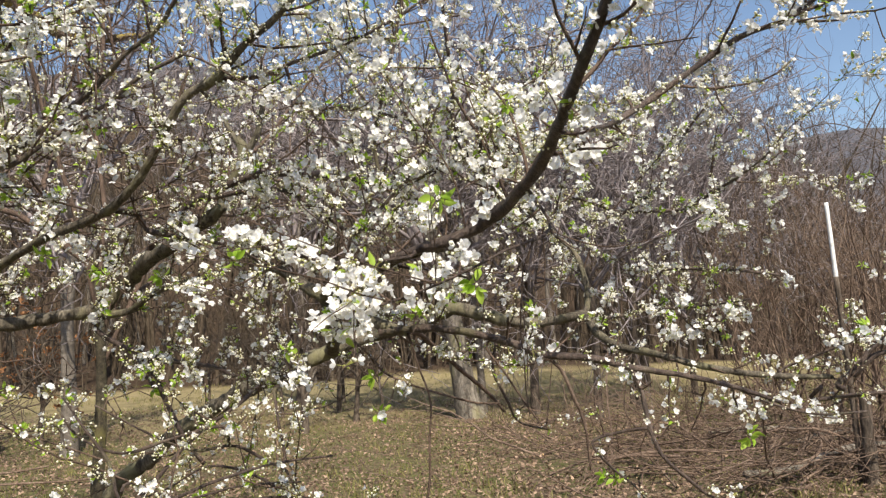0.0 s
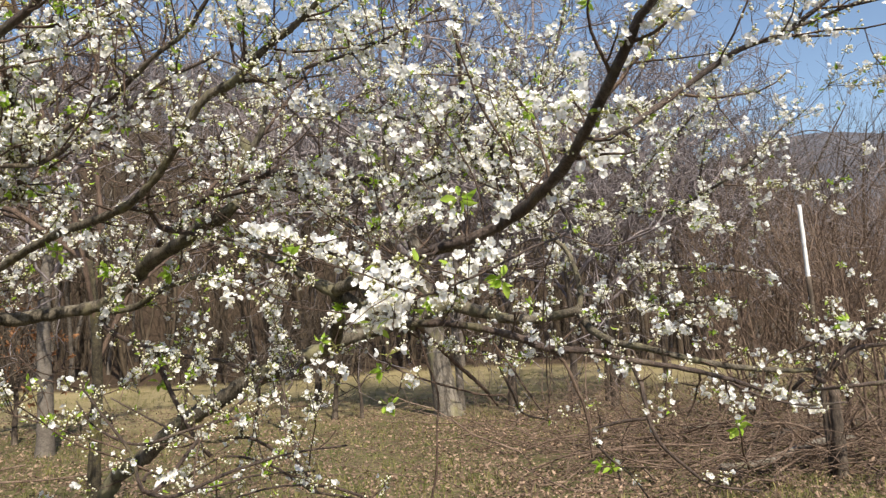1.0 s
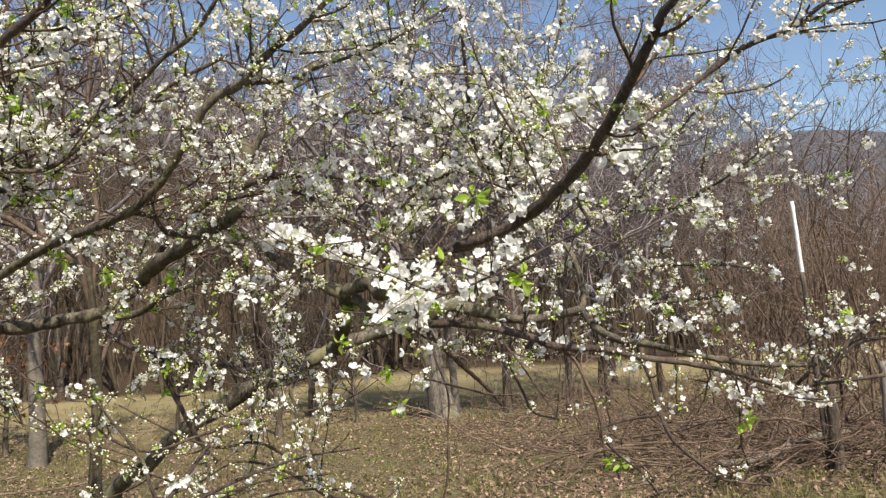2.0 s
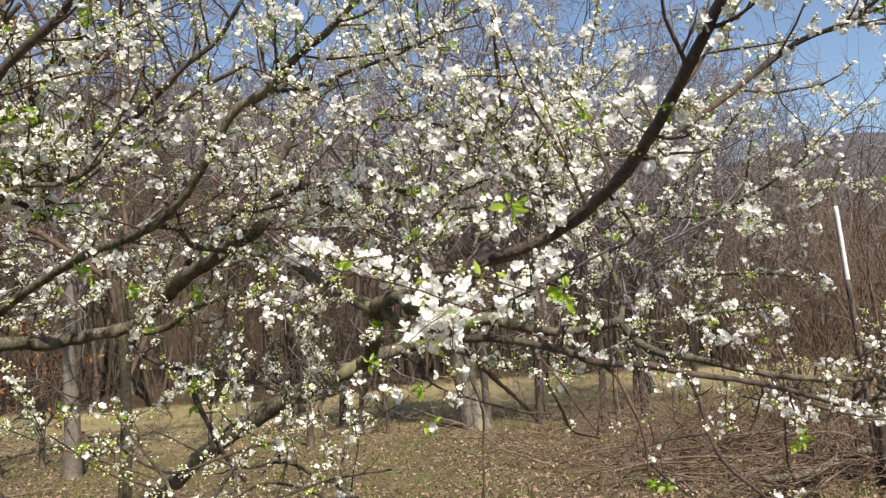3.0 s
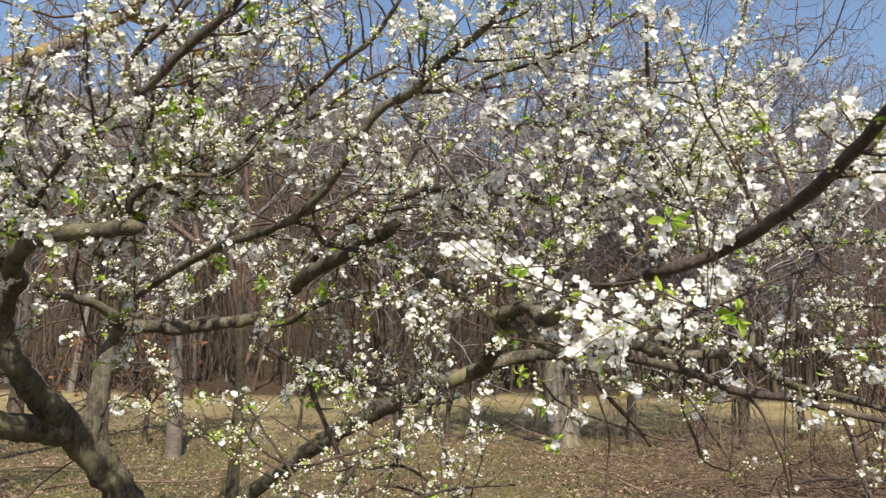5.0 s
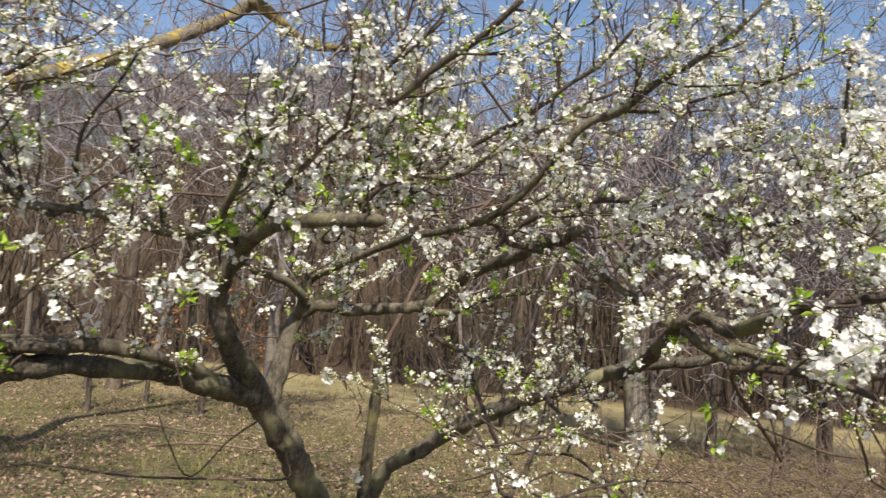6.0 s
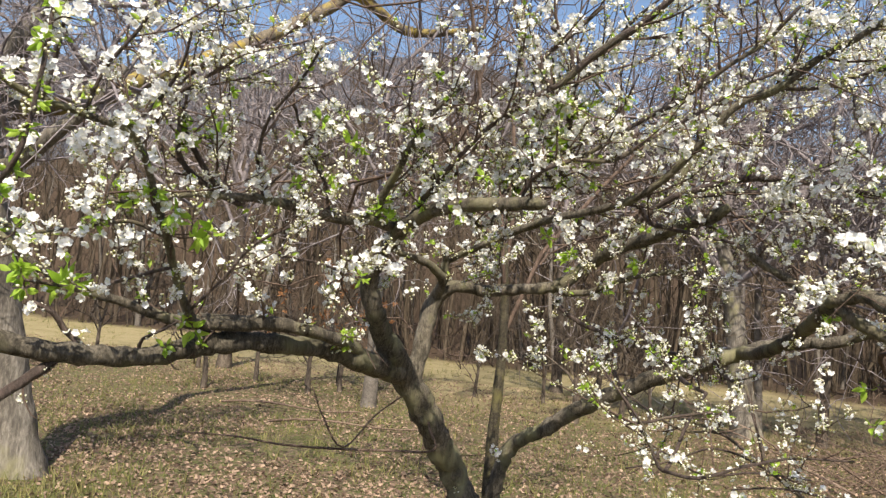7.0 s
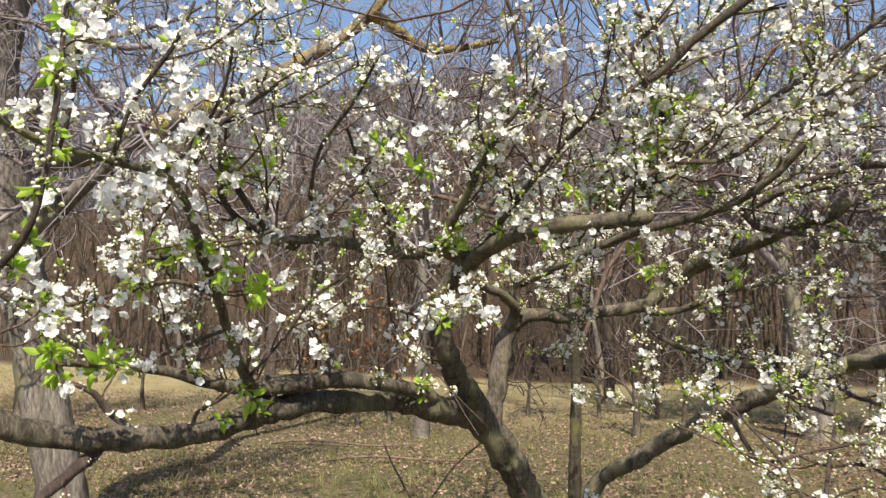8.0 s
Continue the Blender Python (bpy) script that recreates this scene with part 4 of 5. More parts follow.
limb("branch", (-0.24, 2.78, 2.13, 0.009), (-0.22, 2.70, 2.10, 0.009), (-0.20, 2.63, 2.07, 0.009), (-0.09, 2.57, 2.09, 0.009), (0.02, 2.52, 2.12, 0.010), (0.21, 2.62, 2.20, 0.011), (0.48, 3.25, 2.33, 0.012), (0.72, 3.44, 2.38, 0.011), (0.93, 3.43, 2.41, 0.007))
limb("branch", (0.27, 1.49, 1.96, 0.006), (0.34, 1.61, 2.00, 0.007), (0.45, 1.81, 2.06, 0.008), (0.59, 1.94, 2.15, 0.009), (0.77, 1.98, 2.27, 0.009), (0.87, 1.97, 2.33, 0.009), (1.00, 1.96, 2.37, 0.008), (1.11, 1.95, 2.44, 0.007), (1.20, 1.89, 2.50, 0.006))
limb("branch", (1.00, 1.96, 2.37, 0.006), (1.08, 1.96, 2.36, 0.004), (1.15, 1.96, 2.36, 0.003))
limb("branch", (1.00, 1.96, 2.37, 0.005), (1.14, 1.95, 2.42, 0.005), (1.25, 1.95, 2.46, 0.004), (1.40, 1.94, 2.50, 0.003))
limb("branch", (0.13, 2.50, 2.15, 0.008), (0.17, 2.58, 2.09, 0.007), (0.19, 2.66, 2.02, 0.007), (0.13, 2.54, 2.11, 0.008), (0.06, 2.46, 2.23, 0.008), (0.06, 2.44, 2.39, 0.008), (0.05, 2.38, 2.52, 0.007), (0.04, 2.32, 2.65, 0.005))
limb("branch", (-1.59, 1.97, 1.92, 0.011), (-1.59, 2.04, 1.97, 0.010), (-1.58, 2.10, 2.02, 0.010), (-1.46, 2.10, 2.11, 0.010), (-1.36, 2.10, 2.11, 0.009), (-1.27, 2.10, 2.16, 0.008), (-1.14, 2.07, 2.24, 0.008), (-1.02, 2.04, 2.30, 0.009), (-0.88, 1.98, 2.39, 0.008), (-0.78, 1.97, 2.46, 0.007), (-0.69, 1.92, 2.55, 0.005))
limb("branch", (-1.42, 1.87, 2.29, 0.009), (-1.46, 1.87, 2.38, 0.008), (-1.37, 1.86, 2.46, 0.008), (-1.27, 1.85, 2.55, 0.007))
limb("branch", (-1.50, 2.10, 2.08, 0.010), (-1.47, 2.20, 2.07, 0.010), (-1.45, 2.30, 2.04, 0.010), (-1.41, 2.19, 2.18, 0.011), (-1.39, 2.12, 2.34, 0.010), (-1.40, 2.06, 2.50, 0.008), (-1.46, 2.00, 2.55, 0.006))
limb("branch", (-1.39, 2.12, 2.34, 0.006), (-1.43, 2.08, 2.31, 0.005), (-1.31, 2.07, 2.43, 0.006), (-1.20, 2.05, 2.57, 0.006), (-1.10, 1.95, 2.61, 0.004))
limb("branch", (1.15, 3.34, 2.01, 0.007), (1.16, 3.38, 2.04, 0.007), (1.28, 3.23, 2.11, 0.007), (1.40, 3.07, 2.20, 0.005), (1.45, 2.99, 2.28, 0.004))
limb("branch", (0.41, 2.98, 1.93, 0.008), (0.59, 3.30, 2.10, 0.007), (0.82, 3.33, 2.03, 0.007), (1.12, 3.35, 2.02, 0.007), (1.29, 3.23, 1.97, 0.005))
limb("branch", (0.98, 3.50, 1.56, 0.007), (1.02, 3.48, 1.67, 0.007), (1.04, 3.48, 1.75, 0.007), (1.26, 3.28, 1.73, 0.007), (1.46, 3.17, 1.69, 0.005))
limb("branch", (0.68, 3.51, 1.52, 0.008), (0.98, 3.50, 1.56, 0.007), (1.18, 3.39, 1.57, 0.007), (1.34, 3.21, 1.59, 0.005))
limb("branch", (0.21, 1.66, 1.89, 0.004), (0.26, 1.64, 1.78, 0.004), (0.15, 1.57, 1.73, 0.003), (0.04, 1.58, 1.68, 0.003), (-0.07, 1.57, 1.64, 0.003), (-0.18, 1.55, 1.61, 0.003), (-0.26, 1.54, 1.58, 0.002))
limb("branch", (-0.07, 1.90, 1.77, 0.006), (-0.08, 1.85, 1.75, 0.005), (-0.19, 1.83, 1.74, 0.005), (-0.31, 1.86, 1.75, 0.005), (-0.44, 1.89, 1.80, 0.004), (-0.55, 1.91, 1.84, 0.003))
limb("branch", (-0.99, 3.78, 1.30, 0.014), (-0.93, 3.30, 1.28, 0.011), (-0.86, 2.91, 1.28, 0.008))
limb("branch", (-0.79, 3.80, 1.38, 0.012), (-0.76, 3.30, 1.33, 0.010), (-0.71, 2.86, 1.33, 0.007))
limb("branch", (-0.71, 2.86, 1.33, 0.006), (-0.68, 2.80, 1.21, 0.006), (-0.65, 2.73, 1.06, 0.006), (-0.81, 2.68, 1.15, 0.006), (-0.95, 2.63, 1.15, 0.005), (-1.10, 2.58, 1.23, 0.004), (-1.26, 2.53, 1.34, 0.003))
limb("branch", (-0.65, 2.73, 1.06, 0.006), (-0.59, 2.61, 1.03, 0.005), (-0.53, 2.48, 0.98, 0.005), (-0.68, 2.48, 1.08, 0.005), (-0.84, 2.48, 1.12, 0.004), (-0.99, 2.49, 1.05, 0.003), (-1.15, 2.50, 1.00, 0.003))
limb("branch", (-0.53, 2.48, 0.98, 0.005), (-0.38, 2.43, 0.96, 0.005), (-0.24, 2.38, 0.92, 0.005), (-0.43, 2.38, 1.01, 0.005), (-0.62, 2.38, 1.03, 0.004), (-0.78, 2.39, 1.00, 0.003))
limb("branch", (-0.83, 2.67, 1.15, 0.005), (-0.82, 2.56, 1.24, 0.006), (-0.99, 2.53, 1.21, 0.006), (-1.13, 2.46, 1.18, 0.005), (-1.26, 2.42, 1.25, 0.004), (-1.32, 2.40, 1.35, 0.003))
limb("branch", (-0.86, 2.91, 1.28, 0.007), (-0.93, 2.57, 1.20, 0.007), (-1.01, 2.24, 1.06, 0.007), (-1.08, 2.26, 1.19, 0.006), (-1.17, 2.28, 1.30, 0.004), (-1.25, 2.31, 1.39, 0.003))
limb("branch", (-1.01, 2.24, 1.06, 0.007), (-0.90, 2.15, 1.07, 0.006), (-0.74, 2.23, 1.12, 0.005), (-0.59, 2.36, 1.14, 0.004), (-0.40, 2.40, 1.15, 0.003))
limb("branch", (-1.03, 2.24, 1.10, 0.006), (-1.02, 2.28, 1.12, 0.005), (-0.88, 2.33, 1.05, 0.004), (-0.71, 2.38, 1.07, 0.004), (-0.52, 2.45, 1.06, 0.003))
limb("branch", (0.78, 2.87, 1.11, 0.007), (0.65, 2.86, 1.10, 0.006), (0.53, 2.83, 1.07, 0.006), (0.61, 2.86, 0.96, 0.005), (0.69, 2.86, 0.89, 0.004), (0.76, 2.87, 0.79, 0.004))
limb("branch", (0.17, 2.56, 1.50, 0.006), (0.15, 2.54, 1.39, 0.005), (0.20, 2.59, 1.27, 0.005), (0.24, 2.65, 1.19, 0.004), (0.37, 2.81, 1.13, 0.003))
limb("branch", (1.44, 3.14, 1.22, 0.008), (1.44, 3.21, 1.27, 0.006), (1.60, 3.20, 1.33, 0.006), (1.74, 3.18, 1.38, 0.006), (1.99, 3.17, 1.45, 0.006))
limb("branch", (1.06, 2.87, 1.28, 0.005), (1.22, 2.85, 1.19, 0.005), (1.39, 2.81, 1.14, 0.005), (1.58, 2.81, 1.14, 0.004))
limb("branch", (-0.22, 2.63, 2.08, 0.007), (-0.24, 2.62, 2.26, 0.007), (-0.18, 2.55, 2.46, 0.007), (-0.13, 2.53, 2.65, 0.006), (-0.10, 2.46, 2.82, 0.004))
limb("branch", (0.21, 2.62, 2.20, 0.006), (0.39, 3.04, 2.47, 0.007), (0.59, 3.36, 2.85, 0.007), (0.68, 3.37, 3.18, 0.007))
limb("branch", (-0.49, 2.27, 2.44, 0.005), (-0.47, 2.27, 2.37, 0.004), (-0.45, 2.27, 2.28, 0.004), (-0.30, 2.36, 2.31, 0.005), (-0.10, 2.41, 2.27, 0.005), (0.09, 2.46, 2.23, 0.005))
limb("branch", (0.39, 2.94, 1.95, 0.009), (0.35, 2.88, 1.93, 0.007), (0.17, 2.34, 2.01, 0.006), (0.14, 2.24, 2.15, 0.005), (0.20, 2.15, 2.28, 0.004))
limb("branch", (0.82, 3.33, 2.01, 0.007), (1.02, 3.30, 2.15, 0.007), (1.11, 3.26, 2.34, 0.006), (1.22, 3.14, 2.49, 0.004))
limb("branch", (-0.35, 2.55, 1.72, 0.007), (-0.34, 2.53, 1.80, 0.006), (-0.33, 2.50, 1.87, 0.006), (-0.20, 2.44, 1.98, 0.006), (-0.07, 2.37, 2.11, 0.005), (-0.00, 2.31, 2.27, 0.004))
limb("branch", (-2.39, 1.78, 1.88, 0.008), (-2.39, 1.72, 1.99, 0.007), (-2.31, 1.63, 2.12, 0.006), (-2.16, 1.56, 2.23, 0.005), (-2.07, 1.53, 2.34, 0.004))
limb("branch", (-2.26, 2.03, 1.86, 0.008), (-2.24, 1.93, 1.97, 0.007), (-2.26, 1.80, 2.09, 0.006), (-2.26, 1.69, 2.21, 0.005))
limb("branch", (-2.34, 1.05, 1.94, 0.005), (-2.26, 1.07, 2.03, 0.005), (-2.18, 1.04, 2.11, 0.004), (-2.13, 1.00, 2.20, 0.003))
limb("branch", (-2.37, 0.94, 1.95, 0.005), (-2.32, 0.94, 2.06, 0.005), (-2.21, 0.92, 2.15, 0.004), (-2.17, 0.93, 2.24, 0.003))
limb("branch", (-2.43, 1.36, 1.69, 0.006), (-2.50, 1.28, 1.73, 0.006), (-2.54, 1.17, 1.70, 0.005), (-2.64, 1.08, 1.67, 0.004), (-2.72, 1.00, 1.69, 0.003))
limb("branch", (-2.45, 1.41, 1.61, 0.006), (-2.49, 1.30, 1.57, 0.006), (-2.55, 1.18, 1.53, 0.005), (-2.61, 1.05, 1.54, 0.004))
limb("branch", (-2.46, 1.53, 1.48, 0.005), (-2.36, 1.55, 1.59, 0.005), (-2.28, 1.57, 1.70, 0.005), (-2.17, 1.60, 1.77, 0.004))
limb("branch", (-2.30, 1.56, 1.69, 0.005), (-2.30, 1.66, 1.69, 0.005), (-2.14, 1.72, 1.67, 0.005), (-2.03, 1.76, 1.64, 0.004))
limb("branch", (-1.58, 2.21, 1.98, 0.006), (-1.65, 2.21, 1.93, 0.006), (-1.72, 2.20, 1.87, 0.006), (-1.86, 2.02, 2.06, 0.005), (-1.91, 1.88, 2.21, 0.004), (-1.86, 1.78, 2.34, 0.003))
limb("branch", (-1.58, 2.10, 2.02, 0.008), (-1.58, 2.21, 1.98, 0.007), (-1.56, 2.09, 2.13, 0.006), (-1.44, 1.98, 2.27, 0.005), (-1.43, 1.91, 2.41, 0.004))

limb("branch", (-2.93, 1.08, 1.42, 0.009), (-2.62, 0.86, 1.55, 0.008), (-2.40, 0.72, 1.69, 0.007), (-2.28, 0.70, 1.79, 0.006), (-2.24, 0.70, 1.98, 0.005), (-2.23, 0.70, 2.13, 0.004), (-2.22, 0.72, 2.32, 0.003))
limb("branch", (-2.50, 1.17, 1.72, 0.007), (-2.59, 1.28, 1.85, 0.007), (-2.55, 1.36, 2.00, 0.007), (-2.47, 1.36, 2.12, 0.006), (-2.34, 1.40, 2.22, 0.006), (-2.22, 1.45, 2.33, 0.005))


# twigs: shoots along every limb, denser on the thinner wood
rng = np.random.default_rng(3)
twigs = Heap()
spurs = []           # place and direction of each blossoming spur


def shoot(start, way, length, radius, level, gap=0.046):
    steps = 6 if level == 0 else 4
    p, d = np.array(start), np.array(way) / np.linalg.norm(way)
    line = [(*p, radius)]
    for i in range(steps):
        d = d + rng.normal(0, 0.15, 3) + np.array([0, 0, 0.06])
        d /= np.linalg.norm(d)
        p = p + d * length / steps
        line.append((*p, radius * (1 - 0.7 * (i + 1) / steps) + 0.0006))
    line = np.array(line)
    if line[-1][1] + BASE[1] < 1.0 + 0.25 * max(0.0, -line[-1][0] - BASE[0] - 2.0):
        return
    twigs.add(*tube(line, 4 if level == 0 else 3, cap=False))
    count = int(length / gap)
    for k in range(count):
        s = (k + rng.random()) / count
        if s < 0.15:
            continue
        i = min(int(s * steps), steps - 1)
        at = line[i] * (1 - (s * steps - i)) + line[i + 1] * (s * steps - i)
        spurs.append((at[:3], random_way(rng, (0, 0, 0.3))))
    if level < 2 and length > 0.16:
        for k in range(int(length / 0.13)):
            s = rng.uniform(0.2, 0.95)
            i = min(int(s * steps), steps - 1)
            shoot(line[i][:3], d * 0.7 + rng.normal(0, 0.6, 3), length * rng.uniform(0.25, 0.5), radius * 0.65, level + 1, gap)


for number, line in enumerate(plum_lines):
    if number in bare_lines:
        continue
    seg = np.linalg.norm(np.diff(line[:, :3], axis=0), axis=1)
    run = 0.0
    for i, s in enumerate(seg):
        r = line[i][3]
        wz = line[i][2] + BASE[2]
        rate = (11.5 if r < 0.017 else 7.5 if r < 0.027 else 3.0) * (1.3 if wz > 2.15 else 1.0 if wz > 1.65 else 0.95 if wz > 1.3 else 0.4) * (1.45 if line[i][0] + BASE[0] < -1.35 and line[i][1] + BASE[1] > 1.75 and wz > 1.5 else 1.0)
        run += s * rate
        while run > 1:
            run -= rng.uniform(0.6, 1.4)
            t = line[i + 1][:3] - line[i][:3]
            t /= np.linalg.norm(t) + 1e-9
            side = np.cross(t, rng.normal(0, 1, 3))
            w = t * rng.uniform(0.2, 0.9) + side / (np.linalg.norm(side) + 1e-9) + np.array([0, 0.12, 0.4])
            long = rng.random() < (0.3 if wz > 1.6 else 0.22)
            shoot(line[i][:3], w, rng.uniform(0.3, 0.62) if long else rng.uniform(0.07, 0.24), min(0.0042, r * 0.5), 0)
        if r < 0.014 and rng.random() < s / (0.03 if wz > 1.45 else 0.1):
            spurs.append((line[i][:3] + rng.normal(0, 1, 3) * r, random_way(rng, (0, 0, 0.4))))

SHARED = {}


def cluster_mesh(kind, i):
    """The mesh of the i-th cluster of a kind, made once."""
    pool = {"open": OPEN, "mixed": MIXED, "bud": BUDS, "leaf": TUFT}[kind]
    i %= len(pool)
    if (kind, i) not in SHARED:
        SHARED[kind, i] = pool[i].mesh("spur", *FLOWER_MATS)
    return SHARED[kind, i]


all_wood = np.concatenate([l[::2] for l in plum_lines])


FLOWERS = []
for k in range(6):
    h = Heap()
    h.add(*petal_flower(np.random.default_rng(700 + k), 0.0262, 0.25 + 0.09 * k))
    FLOWERS.append(h.mesh("flower", PETAL, STAMEN))


def spray(kind, *places):
    """Blossom or leaf clusters at world places, each on a thin twig from the nearest wood."""
    for x, y, z in places:
        p = np.array([x, y, z]) - BASE
        d = np.linalg.norm(all_wood[:, :3] - p, axis=1)
        root = all_wood[int(np.argmin(d))][:3]
        mid = (root + p) / 2 + rng.normal(0, 0.1, 3) * d.min()
        twigs.add(*tube(smooth_line([(*root, 0.0028), (*mid, 0.0022), (*p, 0.0014)], 0.02), 4, cap=False))
        if kind == "leaf":
            ob = part("leaf_tuft", cluster_mesh("leaf", int(rng.integers(8))), plum)
            ob.matrix_basis = turned(p, random_way(rng, (0, -0.6, 0.3)), rng.uniform(0, 6.28), rng.uniform(1.35, 1.9) * (0.6 if y < 0.8 else 1.0))
            continue
        ob = part("flowering_spur", cluster_mesh("bud", int(rng.integers(8))), plum)
        ob.matrix_basis = turned(p, random_way(rng, (0, -0.3, 0.5)), rng.uniform(0, 6.28), rng.uniform(1.0, 1.25))
        back = ob.matrix_basis.inverted()
        for k in range(int(rng.integers(5, 9))):
            w = random_way(rng, (0.15, -0.75, 0.3))
            f = part("flower", FLOWERS[int(rng.integers(6))], ob)
            f.matrix_basis = back @ turned(p + w * rng.uniform(0.01, 0.042), random_way(rng, w * 1.4), rng.uniform(0, 6.28), rng.uniform(0.84, 1.08))


spray("open", (-0.25, 1.54, 1.59), (-0.19, 1.53, 1.60), (-0.27, 1.52, 1.57), (-0.17, 1.54, 1.63), (-0.23, 1.58, 1.66), (-0.22, 1.71, 1.71), (-0.15, 1.57, 1.67), (-0.19, 1.52, 1.58))
spray("open", (-0.22, 1.53, 1.62), (-0.34, 1.83, 1.75), (-0.39, 1.84, 1.77), (-0.43, 1.86, 1.79), (-0.49, 1.88, 1.81), (-0.53, 1.89, 1.83), (-0.29, 1.81, 1.74), (0.05, 1.65, 1.74))
spray("open", (0.07, 1.65, 1.72), (-0.12, 2.17, 2.10), (-0.07, 2.18, 2.05), (-0.18, 2.17, 2.15), (-0.22, 2.26, 2.25), (-0.05, 2.16, 2.21), (0.01, 2.15, 2.27), (0.13, 1.96, 2.17))
spray("open", (0.17, 1.96, 2.18), (0.24, 1.95, 2.19), (0.07, 2.15, 2.32), (-0.07, 1.86, 2.21), (-0.13, 1.76, 2.22), (-0.39, 2.38, 2.10), (-0.46, 2.48, 2.15), (-0.21, 2.38, 2.05))
spray("open", (-0.53, 2.49, 2.09), (0.11, 2.17, 2.04), (-0.04, 2.28, 1.99), (0.05, 2.18, 1.91), (-0.06, 2.19, 1.90), (0.17, 2.19, 1.81), (0.24, 2.07, 1.94), (0.93, 3.36, 1.56))
spray("open", (0.84, 3.36, 1.67), (1.00, 3.18, 2.09), (1.14, 3.13, 2.00), (0.62, 2.14, 2.14), (0.10, 2.24, 2.46), (0.03, 2.23, 2.53), (-0.19, 2.24, 2.48), (-0.33, 2.15, 2.51))
spray("open", (0.41, 2.13, 2.38), (0.50, 2.97, 2.81), (-0.13, 1.58, 1.63), (-0.07, 1.58, 1.63), (0.10, 2.21, 2.17), (-0.09, 2.56, 2.50), (0.24, 2.17, 2.27), (0.21, 1.47, 2.02))
spray("open", (0.25, 1.46, 2.05), (0.52, 3.32, 2.57), (0.35, 1.46, 2.02), (0.28, 1.47, 1.90), (0.36, 1.58, 1.93), (1.07, 3.32, 2.27), (0.92, 3.33, 2.27), (-0.39, 2.79, 2.26))
spray("open", (-0.31, 2.64, 2.19), (0.01, 2.36, 2.14), (-1.01, 3.41, 2.37), (-1.16, 2.47, 2.16), (-0.99, 2.01, 2.12), (-1.06, 2.01, 2.17), (-1.03, 2.01, 2.22), (-0.93, 2.02, 2.20))
spray("open", (-0.96, 2.37, 2.27), (-1.04, 2.00, 2.42), (-1.26, 2.08, 2.46), (-1.10, 3.00, 1.39), (-0.19, 2.70, 1.33), (1.10, 2.88, 1.20), (1.15, 2.87, 1.13), (0.70, 2.92, 1.30))
spray("open", (0.40, 2.81, 1.44), (0.90, 2.88, 1.47), (0.96, 2.88, 1.46), (0.77, 3.48, 1.64), (0.71, 3.51, 1.54), (1.24, 3.34, 1.53), (1.30, 3.27, 1.52), (1.51, 3.20, 1.65))
spray("open", (1.89, 3.00, 2.21), (1.37, 3.03, 2.35), (1.35, 3.12, 2.22), (1.58, 2.93, 1.42), (1.72, 2.92, 1.42), (1.33, 2.85, 1.18), (1.39, 2.84, 1.16), (1.45, 2.84, 1.12))
spray("open", (-0.98, 2.31, 1.10), (-0.80, 2.58, 1.22), (-0.75, 2.41, 0.98), (-0.18, 2.45, 1.92), (-0.01, 1.86, 1.84), (-0.00, 1.59, 1.69), (0.03, 2.20, 2.60), (0.12, 2.35, 2.61))
spray("open", (-0.26, 2.21, 2.58), (-0.61, 2.18, 2.61), (0.17, 2.38, 1.96), (0.14, 1.65, 1.92), (-0.09, 2.59, 1.61), (-0.33, 2.53, 1.83), (-0.18, 1.57, 1.58), (-0.22, 1.56, 1.56))
spray("open", (-0.04, 1.58, 1.69), (-2.33, 1.02, 1.95), (-2.34, 1.07, 2.00), (-2.27, 1.07, 2.03), (-2.34, 1.06, 1.94), (-2.34, 1.03, 1.91), (-2.36, 0.94, 1.89), (-2.34, 1.00, 1.87))
spray("open", (-2.33, 1.03, 1.90), (-2.37, 0.95, 1.85), (-2.44, 1.49, 2.09), (-2.44, 1.55, 2.03), (-2.41, 1.60, 2.12), (-2.52, 1.50, 2.02), (-2.20, 1.80, 2.11), (-2.14, 1.80, 2.13))
spray("open", (-2.23, 1.74, 2.16), (-2.07, 1.92, 2.11), (-2.25, 1.86, 2.04), (-2.51, 1.55, 1.89), (-2.49, 1.63, 1.89), (-2.37, 1.75, 1.95), (-2.34, 1.83, 1.91), (-2.55, 1.17, 1.75))
spray("open", (-2.42, 1.20, 1.81), (-2.35, 1.30, 1.74), (-2.64, 1.10, 1.66), (-2.35, 1.56, 1.74), (-2.09, 1.76, 1.59), (-2.10, 1.76, 1.64), (-2.28, 1.60, 1.55), (-2.45, 1.93, 1.46))
spray("open", (-2.89, 1.34, 1.45), (-2.53, 1.20, 1.52), (-2.54, 1.17, 1.68), (-1.82, 1.81, 2.34), (-1.86, 1.87, 2.21), (-1.98, 1.78, 2.27), (-1.72, 2.01, 1.87), (-1.45, 2.66, 1.92))
spray("open", (-1.33, 2.08, 2.20), (-1.37, 2.10, 2.16), (-1.28, 2.06, 2.26), (-1.43, 2.10, 2.17), (-1.26, 3.03, 1.98), (-2.42, 1.93, 1.51), (-1.09, 2.98, 1.40), (-1.45, 1.98, 2.07))
spray("open", (-2.31, 0.95, 2.08), (-2.41, 0.87, 2.03), (-2.39, 0.95, 2.01), (-2.20, 0.95, 2.08), (-2.36, 1.38, 2.24), (-2.09, 2.26, 1.80), (-2.17, 2.73, 1.61), (-2.42, 0.86, 2.07))
